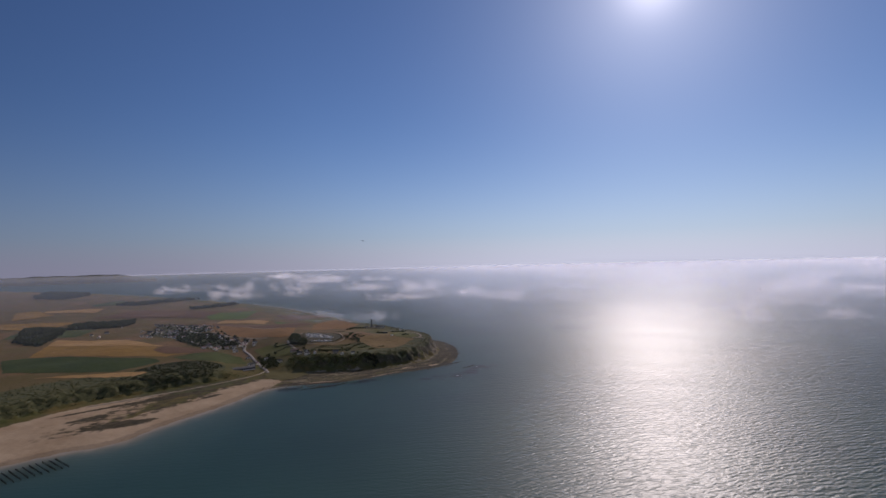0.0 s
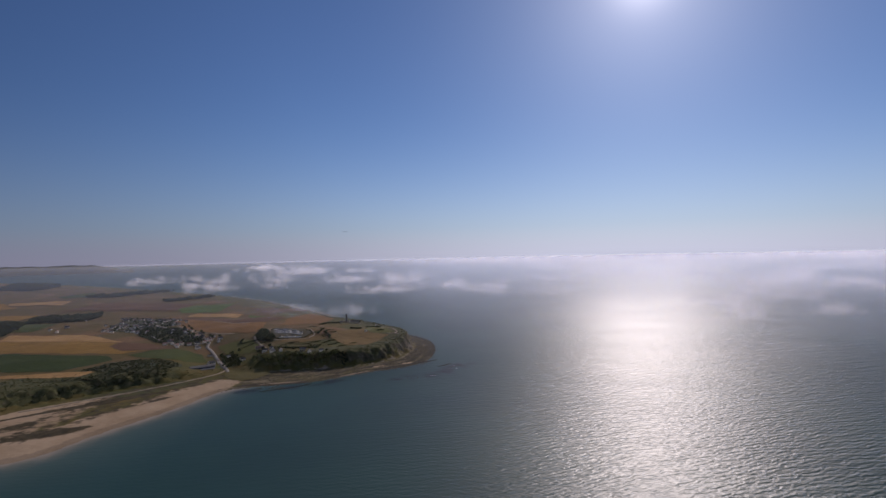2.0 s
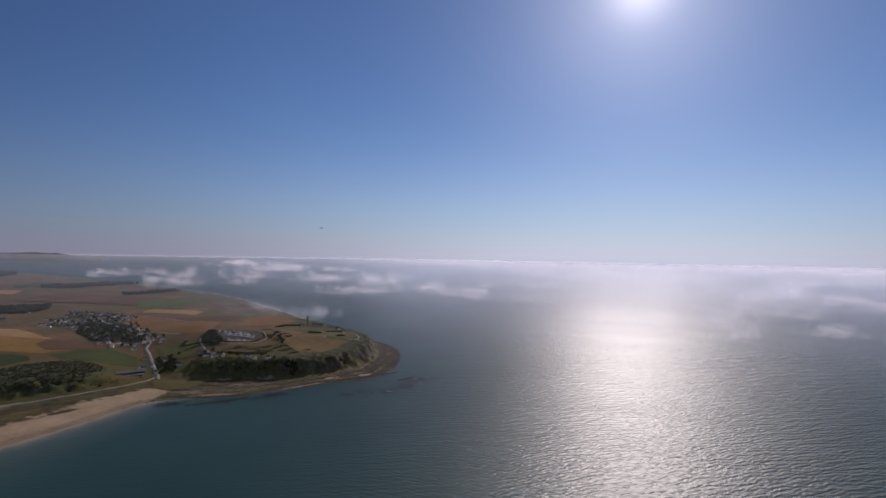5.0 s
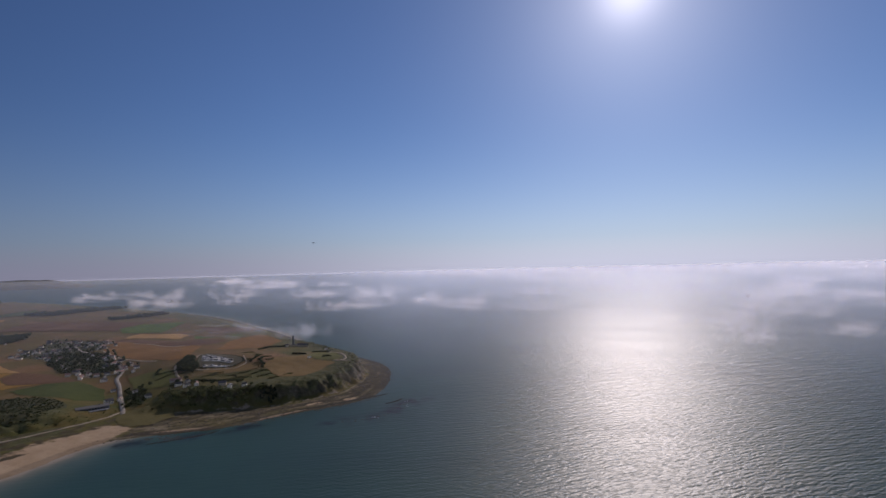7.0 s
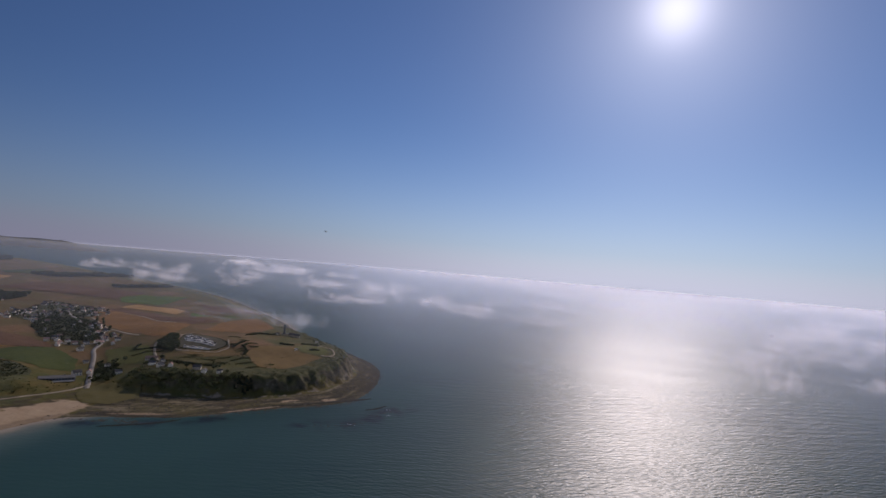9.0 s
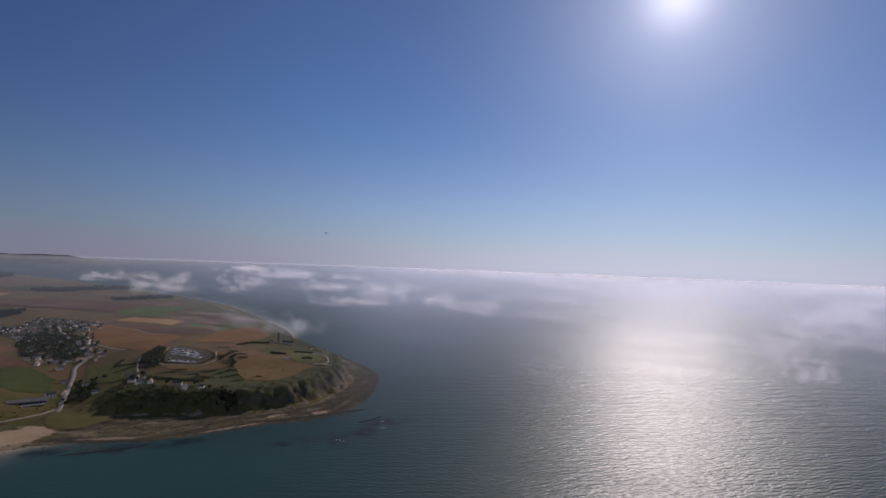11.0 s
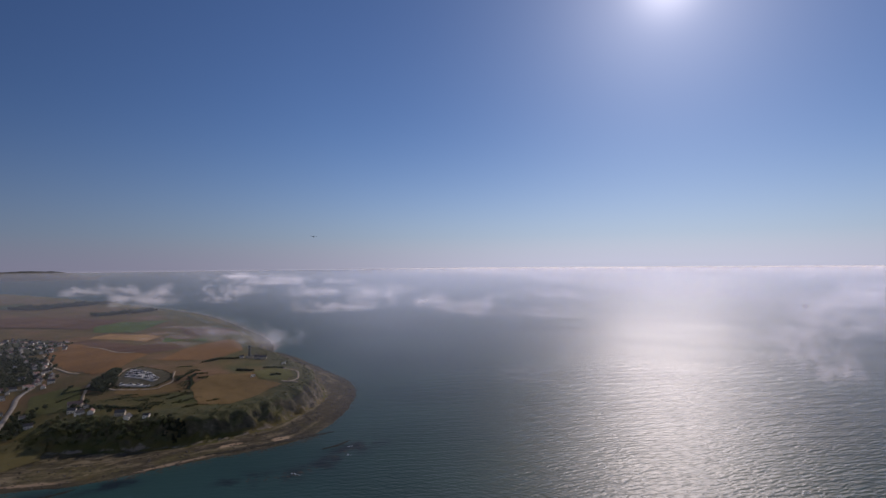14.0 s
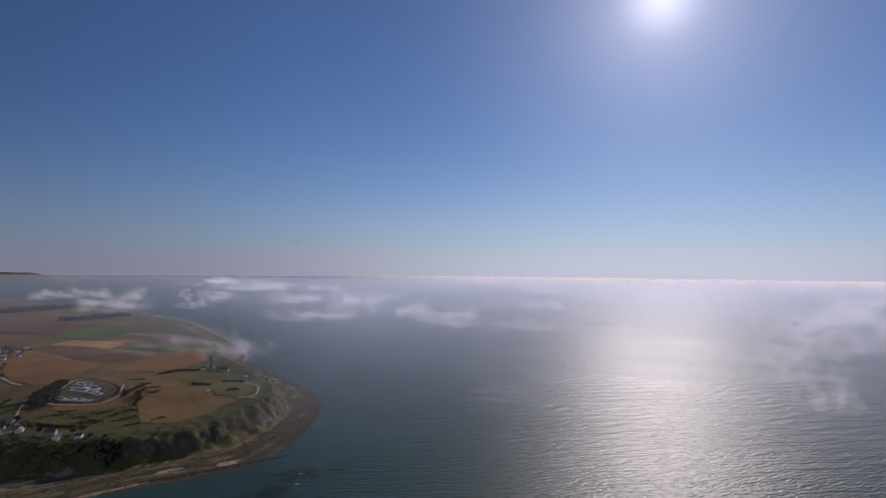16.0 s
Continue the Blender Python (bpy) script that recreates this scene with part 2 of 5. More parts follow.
def sea_material():
    m, n, l, b = material("sea_water", 0.2)
    p = place_of(n)
    b.inputs["IOR"].default_value = 1.33
    b.inputs["Specular IOR Level"].default_value = 0.34
    # wave slopes from the rise of the trains and ripples, about an upright normal
    def swell(offset):
        mv = n.new("ShaderNodeVectorMath")
        mv.operation = "ADD"
        mv.inputs[1].default_value = offset
        l.new(p, mv.inputs[0])
        out = None
        for length, tall, turn in TRAINS:
            mp = n.new("ShaderNodeMapping")
            mp.vector_type = "TEXTURE"
            mp.inputs["Rotation"].default_value = (0, 0, turn)
            l.new(mv.outputs[0], mp.inputs["Vector"])
            w = n.new("ShaderNodeTexWave")
            w.bands_direction = "Y"
            for name, value in (("Scale", 0.314 / length), ("Distortion", 7.0), ("Detail", 2.0), ("Detail Scale", 1.1), ("Detail Roughness", 0.6)):
                w.inputs[name].default_value = value
            l.new(mp.outputs[0], w.inputs["Vector"])
            v = maths(n, l, "MULTIPLY", w.outputs["Fac"], tall)
            if length > 25:
                # the long swell runs outside the shelter of the headland
                v = maths(n, l, "MULTIPLY", v, attribute(n, "offing"))
            out = v if out is None else maths(n, l, "ADD", out, v)
        for scale, tall, stretch, turn in RIPPLES:
            mp = n.new("ShaderNodeMapping")
            mp.vector_type = "TEXTURE"
            mp.inputs["Scale"].default_value = stretch
            mp.inputs["Rotation"].default_value = (0, 0, turn)
            l.new(mv.outputs[0], mp.inputs["Vector"])
            t = noise_node(n, l, scale, 2.0, mp.outputs[0], 0.55)
            # crests are sharper than troughs
            lean = maths(n, l, "SUBTRACT", t.outputs[0], 0.5)
            lean = maths(n, l, "POWER", maths(n, l, "ADD", maths(n, l, "MULTIPLY", lean, lean), 0.003), 0.5)
            out = maths(n, l, "ADD", out, maths(n, l, "MULTIPLY", lean, -2.0 * tall))
        return out

    here, gap = swell((0, 0, 0)), 0.5
    total = n.new("ShaderNodeCombineXYZ")
    l.new(maths(n, l, "DIVIDE", maths(n, l, "SUBTRACT", here, swell((gap, 0, 0))), gap), total.inputs[0])
    l.new(maths(n, l, "DIVIDE", maths(n, l, "SUBTRACT", here, swell((0, gap, 0))), gap), total.inputs[1])
    total = total.outputs[0]
    far = attribute(n, "far")
    calm = maths(n, l, "SUBTRACT", 1.0, maths(n, l, "MULTIPLY", far, 0.97))
    sc = n.new("ShaderNodeVectorMath")
    sc.operation = "SCALE"
    l.new(total, sc.inputs[0])
    l.new(calm, sc.inputs["Scale"])
    rough = maths(n, l, "ADD", 0.43, maths(n, l, "MULTIPLY", far, 0.05))
    l.new(maths(n, l, "ADD", rough, maths(n, l, "MULTIPLY", attribute(n, "distant"), 0.09)), b.inputs["Roughness"])
    a = n.new("ShaderNodeVectorMath")
    a.operation = "ADD"
    lie = n.new("ShaderNodeVectorMath")
    lie.operation = "MULTIPLY"
    lie.inputs[1].default_value = (0.7, 0.7, 1.0)
    l.new(n.new("ShaderNodeNewGeometry").outputs["Normal"], lie.inputs[0])
    l.new(lie.outputs[0], a.inputs[1])
    l.new(sc.outputs[0], a.inputs[0])
    nz = n.new("ShaderNodeVectorMath")
    nz.operation = "NORMALIZE"
    l.new(a.outputs[0], nz.inputs[0])
    l.new(nz.outputs[0], b.inputs["Normal"])
    patch = noise_node(n, l, 0.004, 4, p)
    deep = ramp(n, l, patch.outputs[0], ((0.35, (0.019, 0.057, 0.047)), (0.65, (0.027, 0.075, 0.058))))
    shallow = attribute(n, "shallow")
    bed = ramp(n, l, shallow, ((0.0, (0.07, 0.125, 0.10)), (0.55, (0.115, 0.15, 0.11)), (0.75, (0.21, 0.20, 0.14)), (0.92, (0.36, 0.29, 0.20))))
    col = mixed(n, l, shallow, deep, bed)
    reef = noise_node(n, l, 0.03, 5, p)
    dark = maths(n, l, "MULTIPLY", attribute(n, "reef"), maths(n, l, "MULTIPLY", maths(n, l, "SUBTRACT", reef.outputs[0], 0.42), 6.0, True))
    col = mixed(n, l, dark, col, (0.006, 0.011, 0.012))
    l.new(col, b.inputs["Base Color"])
    return m
# ---------------------------------------------------------------- lie of the land
EYE = (0.0, 0.0, 221.0)      # middle of the flight, about which the far distance closes in
NEAR, RIM = 1700.0, 4640.0

SHORE = ((-1260, -130), (-860, 80), (-740, 205), (-640, 300), (-601, 341), (-551, 375), (-526, 455), (-490, 538),
         (-463, 632), (-437, 664), (-380, 681), (-318, 700), (-266, 741), (-203, 784), (-148, 822), (-117, 880),
         (-105, 985), (-115, 1088), (-142, 1160), (-200, 1245), (-281, 1352), (-358, 1448), (-424, 1512),
         (-458, 1600), (-545, 1758), (-665, 1930), (-1040, 2436), (-1480, 2860), (-2250, 3420), (-3400, 4150),
         (-5200, 5100), (-8000, 6300), (-11500, 7400))
FOOT = ((-1466, -120), (-1030, 95), (-900, 240), (-800, 370), (-765, 462), (-726, 545), (-672, 600), (-608, 656),
        (-550, 712), (-490, 756), (-412, 772), (-354, 780), (-280, 800), (-224, 836), (-184, 890), (-157, 1010),
        (-174, 1092), (-245, 1185), (-330, 1302), (-400, 1400), (-470, 1480), (-500, 1590), (-590, 1758),
        (-715, 1930), (-1090, 2410), (-1530, 2810), (-2310, 3350), (-3470, 4060), (-5280, 4990), (-8080, 6180),
        (-11560, 7270))


def spline(points, steps=6):
    """A smooth line through the points."""
    p = np.array(points, float)
    p = np.vstack([2 * p[0] - p[1], p, 2 * p[-1] - p[-2]])
    u = np.linspace(0, 1, steps, endpoint=False)[:, None]
    out = [0.5 * (2 * b + (c - a) * u + (2 * a - 5 * b + 4 * c - d) * u**2 + (3 * b - a - 3 * c + d) * u**3)
           for a, b, c, d in zip(p, p[1:], p[2:], p[3:])]
    return np.vstack(out + [p[-2:-1]])


def to_line(x, y, line):
    """Distance from points to a broken line."""
    best = np.full(np.shape(x), 1e18)
    for (ax, ay), (bx, by) in zip(line, line[1:]):
        dx, dy = bx - ax, by - ay
        u = np.clip(((x - ax) * dx + (y - ay) * dy) / (dx * dx + dy * dy + 1e-9), 0, 1)
        best = np.minimum(best, (x - ax - u * dx) ** 2 + (y - ay - u * dy) ** 2)
    return np.sqrt(best)


def within(x, y, ring):
    """True for points inside a closed ring."""
    inside = np.zeros(np.shape(x), bool)
    for (ax, ay), (bx, by) in zip(ring, np.roll(ring, -1, 0)):
        if ay != by:
            inside ^= ((ay > y) != (by > y)) & (x < (bx - ax) * (y - ay) / (by - ay) + ax)
    return inside


def step(a, b, v):
    u = np.clip((v - a) / (b - a), 0, 1)
    return u * u * (3 - 2 * u)


def ripple(x, y, size, seed=0.0):
    """Smooth uneven values from -1 to 1, with features about size metres across."""
    a, b = x * 6.283 / size, y * 6.283 / size
    return (np.sin(a + 1.7 * np.sin(0.61 * b + seed)) * np.cos(0.83 * b + 1.3 * np.sin(0.47 * a + 2 * seed) + seed)
            + 0.5 * np.sin(1.9 * a - 1.1 * b + 3 * seed) * np.cos(1.3 * a + 2.1 * b + seed)) / 1.5


SHORE_LINE, FOOT_LINE = spline(SHORE), spline(FOOT)
INLAND = np.array([(-30000, 8500), (-30000, -300)], float)
LAND_RING, CLIFF_RING = np.vstack([SHORE_LINE, INLAND]), np.vstack([FOOT_LINE, INLAND])


def shore_distance(x, y):
    d = to_line(x, y, SHORE_LINE)
    return np.where(within(x, y, LAND_RING), d, -d)


def foot_distance(x, y):
    d = to_line(x, y, FOOT_LINE)
    return np.where(within(x, y, CLIFF_RING), d, -d)


def valley(x, y):
    """1 in the hollow where the beach road comes down, 0 away from it."""
    d = to_line(x, y, ((-455, 650), (-500, 740), (-552, 850), (-668, 1026), (-760, 1160)))
    return np.exp(-(d / 85.0) ** 2)


def height(x, y):
    """Height of the ground in metres."""
    x, y = np.asarray(x, float), np.asarray(y, float)
    rag = 4 * ripple(x, y, 55, 1) + 2.4 * ripple(x, y, 25, 2)
    s = shore_distance(x, y) + 0.6 * rag
    c = foot_distance(x, y) + 1.5 * rag - 4.5 * np.abs(ripple(x, y, 31, 8))
    low = np.where(s > 0, np.minimum(0.045 * s, 4.5), np.maximum(0.06 * s, -6))
    low = low + step(10, 45, s) * (0.4 * ripple(x, y, 19, 3) + 0.3 * ripple(x, y, 9, 4))
    left = step(-440, -580, x) * step(1000, 780, y)
    hang = step(-560, -500, x) * step(-150, -240, x) * step(980, 900, y)
    width = 21 + 22 * left + 17 * hang + 16 * step(1220, 1420, y)
    top = 27 - 3 * left - 9 * step(1400, 1600, y) * step(-250, -340, x) + 26 * step(2200, 4200, y)
    top = top + 9 * step(930, 1040, y) * step(1430, 1260, y) * step(-520, -400, x)
    cliff = step(0, width, c) ** 0.8 * top
    gully = np.abs(ripple(x, y, 38, 5)) * 8.5 * step(0, 14, c) * step(width * 1.6, width * 0.6, c)
    inland = 10 * step(40, 280, c) * step(-760, -560, x) + 8 * step(1250, 1500, y) * step(-760, -500, x) - 6 * step(-560, -760, x)
    inland = inland + step(60, 300, c) * (2.0 * ripple(x, y, 320, 6) + 4 * ripple(x, y, 1000, 7)) * step(600, 1100, np.hypot(x, y))
    v = valley(x, y) * step(1350, 950, y)
    up = cliff - gully + inland * step(0, 50, c)
    up = up * (1 - v * (0.9 - 0.5 * step(780, 1080, y)))
    return np.where(s > 0, np.maximum(low, 0.02) + np.maximum(up, 0) * step(0, 22, s), low)


def placed(x, y, z):
    """The ground bends with the earth, and past NEAR the distances close up towards RIM along the line of sight."""
    x, y, z = (np.asarray(v, float) for v in (x, y, z))
    d = np.hypot(x, y)
    z = z - d * d / 12.74e6
    u = np.maximum(d - NEAR, 0) / (RIM - NEAR)
    k = np.where(d > NEAR, (NEAR + (RIM - NEAR) * u / (1 + u)) / np.maximum(d, 1), 1.0)
    return x * k, y * k, EYE[2] + (z - EYE[2]) * k


# ---------------------------------------------------------------- ground and sea
def mesh_object(name, verts, faces, mat, smooth=True):
    me = bpy.data.meshes.new(name)
    me.from_pydata(verts, [], faces)
    me.materials.append(mat)
    me.polygons.foreach_set("use_smooth", [smooth] * len(me.polygons))
    me.update()
    return new(name, me)


def set_attribute(ob, name, values):
    a = ob.data.attributes.new(name, "FLOAT", "POINT")
    a.data.foreach_set("value", np.asarray(values, np.float32))


def spaced(start, fine_to, size, end, growth):
    """Grid lines: even from start to fine_to, then ever wider apart to the end."""
    sign = 1 if end > start else -1
    v = list(np.arange(start, fine_to, sign * size))
    while (v[-1] - end) * sign < 0:
        size *= growth
        v.append(v[-1] + sign * size)
    return np.array(v)


def grid_mesh(name, x, y, z, keep, mat):
    """A sheet over a grid of points, without the squares that are not kept."""
    rows, cols = x.shape
    i = np.arange(rows * cols).reshape(rows, cols)
    quads = np.stack([i[:-1, :-1], i[:-1, 1:], i[1:, 1:], i[1:, :-1]], -1)[keep].reshape(-1, 4)
    used, quads = np.unique(quads, return_inverse=True)
    pts = np.stack([x, y, z], -1).reshape(-1, 3)[used]
    ob = mesh_object(name, pts.tolist(), quads.reshape(-1, 4).tolist(), mat)
    return ob, used


def build_ground():
    gx = spaced(0, -1150, 5, -13000, 1.07)[::-1]
    gy = np.concatenate([np.arange(-130, 200, 22.0), spaced(200, 1650, 5, 8600, 1.07)])
    x, y = np.meshgrid(gx, gy)
    z = height(x, y)
    wet = z > -5
    keep = wet[:-1, :-1] | wet[1:, :-1] | wet[:-1, 1:] | wet[1:, 1:]
    ob, used = grid_mesh("ground", *placed(x, y, z), keep, ground_material())
    fx, fy = x.ravel()[used], y.ravel()[used]
    s, c = shore_distance(fx, fy), foot_distance(fx, fy)
    east = step(-470, -430, fx + 0.1 * (fy - 660))
    wide = step(-570, -640, fx)
    sandy = (1 - east) * ((1 - wide) * step(84, 58, s + 12 * ripple(fx, fy, 45, 6)) + wide * step(-8, -24, c) * (0.85 + 0.3 * ripple(fx, fy, 60, 9)))
    sandy = sandy + east * step(0.35, 0.7, ripple(fx, 1.6 * fy, 70, 9)) * step(12, 30, s) * step(-5, -20, c) * 0.42
    def blot(x, y, a, b, turn):
        u, v = (fx - x) * math.cos(turn) + (fy - y) * math.sin(turn), (fy - y) * math.cos(turn) - (fx - x) * math.sin(turn)
        return np.exp(-((u / a) ** 2 + (v / b) ** 2))

    for spot in ((-160, 839, 14, 8, 0.6), (-215, 814, 17, 5, 0.7), (-255, 757, 50, 3.5, 0.7), (-375, 696, 40, 3.5, 0.25)):
        sandy = sandy + 1.1 * blot(*spot)
    weedy = 0
    for spot in ((-588, 443, 36, 13, 0.5), (-572, 466, 26, 8, 0.6), (-655, 468, 24, 10, 0.8), (-600, 590, 50, 8, 0.75), (-690, 505, 60, 6, 0.8), (-530, 600, 24, 6, 1.1)):
        weedy = weedy + 0.85 * blot(*spot)
    strip = (1 - east) * step(10, 0, c) * step(48, 70, s) * step(-720, -630, fx)
    weedy = weedy + strip * (0.43 + 0.35 * ripple(fx, fy, 33, 6) + 0.2 * ripple(fx, fy, 14, 3))
    # weed-dark rock round the point
    weedy = weedy + step(-230, -150, fx) * step(850, 930, fy) * step(1, -8, c) * (0.62 + 0.25 * ripple(fx, fy, 30, 8))
    set_attribute(ob, "weed", np.clip(weedy, 0, 1))
    set_attribute(ob, "sand", np.clip(sandy * step(1250, 1100, fy), 0, 1))
    stony = step(2, -6, c) * (0.8 * east + 0.3 * ripple(fx, fy, 60, 3)) + (1 - east) * step(6, -4, c) * step(-34, -16, c) * 0.3
    set_attribute(ob, "rock", np.clip(stony, 0, 1))
    set_attribute(ob, "scree", np.clip(east * step(-6, 1, c) * step(11, 4, c) * step(1250, 1150, fy) * (0.5 + 0.5 * ripple(fx, fy, 34, 5)), 0, 1))
    bluff = step(-560, -700, fx) * step(780, 700, fy)
    cover = step(7, 20, c) * (step(110, 45, c) * (0.8 + 0.5 * ripple(fx, fy, 110, 4)) + bluff * step(190, 120, c))
    cover = cover + (1 - east) * step(10, 0, c) * step(-60, -35, c) * (1.05 + 0.5 * ripple(fx, fy, 48, 8)) * step(-700, -620, fx)
    set_attribute(ob, "scrub", np.clip(cover * (1 - 0.7 * valley(fx, fy)), 0, 1))
    set_attribute(ob, "strand", s / 9.0 + 0.35 * ripple(fx, fy, 40, 2))
    set_attribute(ob, "plateau", np.clip(step(110, 190, c), 0, 1))
    set_attribute(ob, "wet", np.clip(step(26, 8, s), 0, 1) * 0.9)
    return tagged(ob, "coastal headland of turf, ploughed soil, cliffs and sandy beach", "ground", kind="structure")


def build_sea():
    r = np.concatenate([[0.01], np.arange(30, 300, 30.0), np.arange(300, 1800, 10.0), 1800 * 1.06 ** np.arange(60)])
    a = np.radians(np.concatenate([np.arange(-180, -62, 4.0), np.arange(-62, 62, 0.6), np.arange(62, 180, 4.0), [180.0]]))
    rr, aa = np.meshgrid(r, a)
    x, y = rr * np.sin(aa), rr * np.cos(aa)
    keep = np.ones((x.shape[0] - 1, x.shape[1] - 1), bool)
    ob, used = grid_mesh("sea", *placed(x, y, 0 * x), keep, sea_material())
    fx, fy = x.ravel()[used], y.ravel()[used]
    s = -shore_distance(fx, fy) + 6 * ripple(fx, fy, 60, 2)
    east = step(-470, -400, fx)
    set_attribute(ob, "shallow", np.clip(np.exp(-np.maximum(s, 0) / 60 - 26 * step(-440, -120, fx)), 0, 1) * (0.97 - 0.5 * step(-440, -150, fx)))
    reef = np.exp(-(to_line(fx, fy, ((-165, 714), (-120, 722), (-88, 748), (-63, 805), (-40, 835))) / 17) ** 2)
    reef = np.maximum(reef, np.exp(-(to_line(fx, fy, ((-425, 640), (-345, 665), (-270, 710))) / 11) ** 2))
    set_attribute(ob, "reef", np.clip(1.2 * reef, 0, 1))
    lee = 0.88 * step(20, -300, fx - 0.12 * fy)
    set_attribute(ob, "far", np.maximum(step(1500, 4600, np.hypot(fx, fy)), lee))
    set_attribute(ob, "offing", step(650, 1500, np.hypot(fx, fy)))
    set_attribute(ob, "distant", step(700, 3300, np.hypot(fx, fy)))
    return tagged(ob, "calm open sea rippled by a light wind", "sea", kind="structure")


def build_far_hills():
    """Low hills of the next coast, across the bay."""
    a, r = np.radians(np.arange(-64, -33.6, 0.35)), np.linspace(12000, 17500, 18)
    rr, aa = np.meshgrid(r, a)
    x, y = rr * np.sin(aa), rr * np.cos(aa)
    end = step(-33.8, -37.0, np.degrees(aa))
    crest = (150 + 26 * ripple(np.degrees(aa), 0 * aa, 7.0, 2) + 12 * ripple(np.degrees(aa), 0 * aa, 2.3, 5)) * end
    z = crest * np.sin(np.clip((rr - 12000) / 5500, 0, 1) * math.pi) ** 0.7 + 6 * ripple(x, y, 700, 1) * end
    ob, _ = grid_mesh("far_hills", *placed(x, y, z), np.ones((len(a) - 1, len(r) - 1), bool), crop("far_hillside", (0.05, 0.06, 0.04), (0.10, 0.09, 0.06)))
    return tagged(ob, "low hills of the next coast across the bay", "hills", kind="structure")


build_ground()
build_sea()
build_far_hills()
# ---------------------------------------------------------------- building helpers
def part(name, bm, mat, parent=None, label="", smooth=False):
    """Link a bmesh as one mesh object, under a thing or a part where one is given."""
    me = bpy.data.meshes.new(name)
    bm.to_mesh(me)
    bm.free()
    me.materials.append(mat)
    if smooth:
        me.polygons.foreach_set("use_smooth", [True] * len(me.polygons))
    ob = new(name, me)
    if parent is not None:
        ob.parent = parent
    return tagged(ob, label) if label else ob


def thing(name, label, category, group="", kind=""):
    return tagged(new(name), label, category, group, kind)


def box(sx, sy, sz, at=(0, 0, 0), bevel=0.0, bm=None):
    """A block that stands on at."""
    bm = bm or bmesh.new()
    made = bmesh.ops.create_cube(bm, size=1, matrix=Matrix.Translation((at[0], at[1], at[2] + sz / 2)) @ Matrix.Diagonal((sx, sy, sz, 1)))
    if bevel:
        edges = list({e for v in made["verts"] for e in v.link_edges})
        bmesh.ops.bevel(bm, geom=edges, offset=bevel, segments=1, affect="EDGES")
    return bm


def lathe(profile, sides=24):
    """A turned body from pairs of radius and height."""
    bm = bmesh.new()
    rings = []
    for r, z in profile:
        rings.append([bm.verts.new((r * math.cos(2 * math.pi * i / sides), r * math.sin(2 * math.pi * i / sides), z)) for i in range(sides)])
    for a, b in zip(rings, rings[1:]):
        for i in range(sides):
            bm.faces.new((a[i], a[(i + 1) % sides], b[(i + 1) % sides], b[i]))
    bm.faces.new(rings[0][::-1])
    bm.faces.new(rings[-1])
    return bm


def ground_at(x, y):
    return float(height(np.array([x]), np.array([y]))[0]) - (x * x + y * y) / 12.74e6


def draped(name, ring, mat, lift=0.5, size=8.0, wobble=2.0):
    """A patch of ground cover that lies on the land within a ring of corners."""
    pts = []
    for (ax, ay), (bx, by) in zip(ring, ring[1:] + ring[:1]):
        k = max(2, int(math.hypot(bx - ax, by - ay) / 12))
        for i in range(k):
            x, y = ax + (bx - ax) * i / k, ay + (by - ay) * i / k
            pts.append((x + wobble * math.sin(x * 0.11 + y * 0.07), y + wobble * math.cos(x * 0.08 - y * 0.1), 0))
    bm = bmesh.new()
    bm.faces.new([bm.verts.new(p) for p in pts])
    for axis in (0, 1):
        lo, hi = min(p[axis] for p in pts), max(p[axis] for p in pts)
        step_by = max(size, (hi - lo) / 48)
        at = lo + step_by
        while at < hi:
            co, no = [0, 0, 0], [0, 0, 0]
            co[axis], no[axis] = at, 1
            bmesh.ops.bisect_plane(bm, geom=bm.verts[:] + bm.edges[:] + bm.faces[:], plane_co=co, plane_no=no)
            at += step_by
    bmesh.ops.triangulate(bm, faces=bm.faces[:])
    co = np.array([v.co[:] for v in bm.verts])
    far = np.hypot(co[:, 0], co[:, 1])
    h = height(co[:, 0], co[:, 1]) + lift + 2.0 * step(1600, 2600, far)
    for v, p in zip(bm.verts, np.stack(placed(co[:, 0], co[:, 1], h), -1)):
        v.co = p
    bmesh.ops.recalc_face_normals(bm, faces=bm.faces[:])
    if sum(f.normal.z for f in bm.faces) < 0:
        bmesh.ops.reverse_faces(bm, faces=bm.faces[:])
    return part(name, bm, mat, smooth=True)


def ribbon(name, points, width, mat, lift=0.7):
    """A road or path along a line of points, with a slight camber and edges that go into the ground."""
    line = spline(points, 8)
    d = np.gradient(line, axis=0)
    side = np.stack([-d[:, 1], d[:, 0]], -1) / np.hypot(d[:, 0], d[:, 1])[:, None]
    bm, rows = bmesh.new(), []
    for off, up in ((-0.5, -0.8), (-0.46, 0.0), (0.0, 0.06), (0.46, 0.0), (0.5, -0.8)):
        p = line + side * off * width
        h = height(p[:, 0], p[:, 1]) + lift + up
        rows.append([bm.verts.new(q) for q in np.stack(placed(p[:, 0], p[:, 1], h), -1)])
    for a, b in zip(rows, rows[1:]):
        for i in range(len(a) - 1):
            bm.faces.new((a[i], b[i], b[i + 1], a[i + 1]))
    bmesh.ops.recalc_face_normals(bm, faces=bm.faces[:])
    if sum(f.normal.z for f in bm.faces) < 0:
        bmesh.ops.reverse_faces(bm, faces=bm.faces[:])
    return part(name, bm, mat, smooth=True)


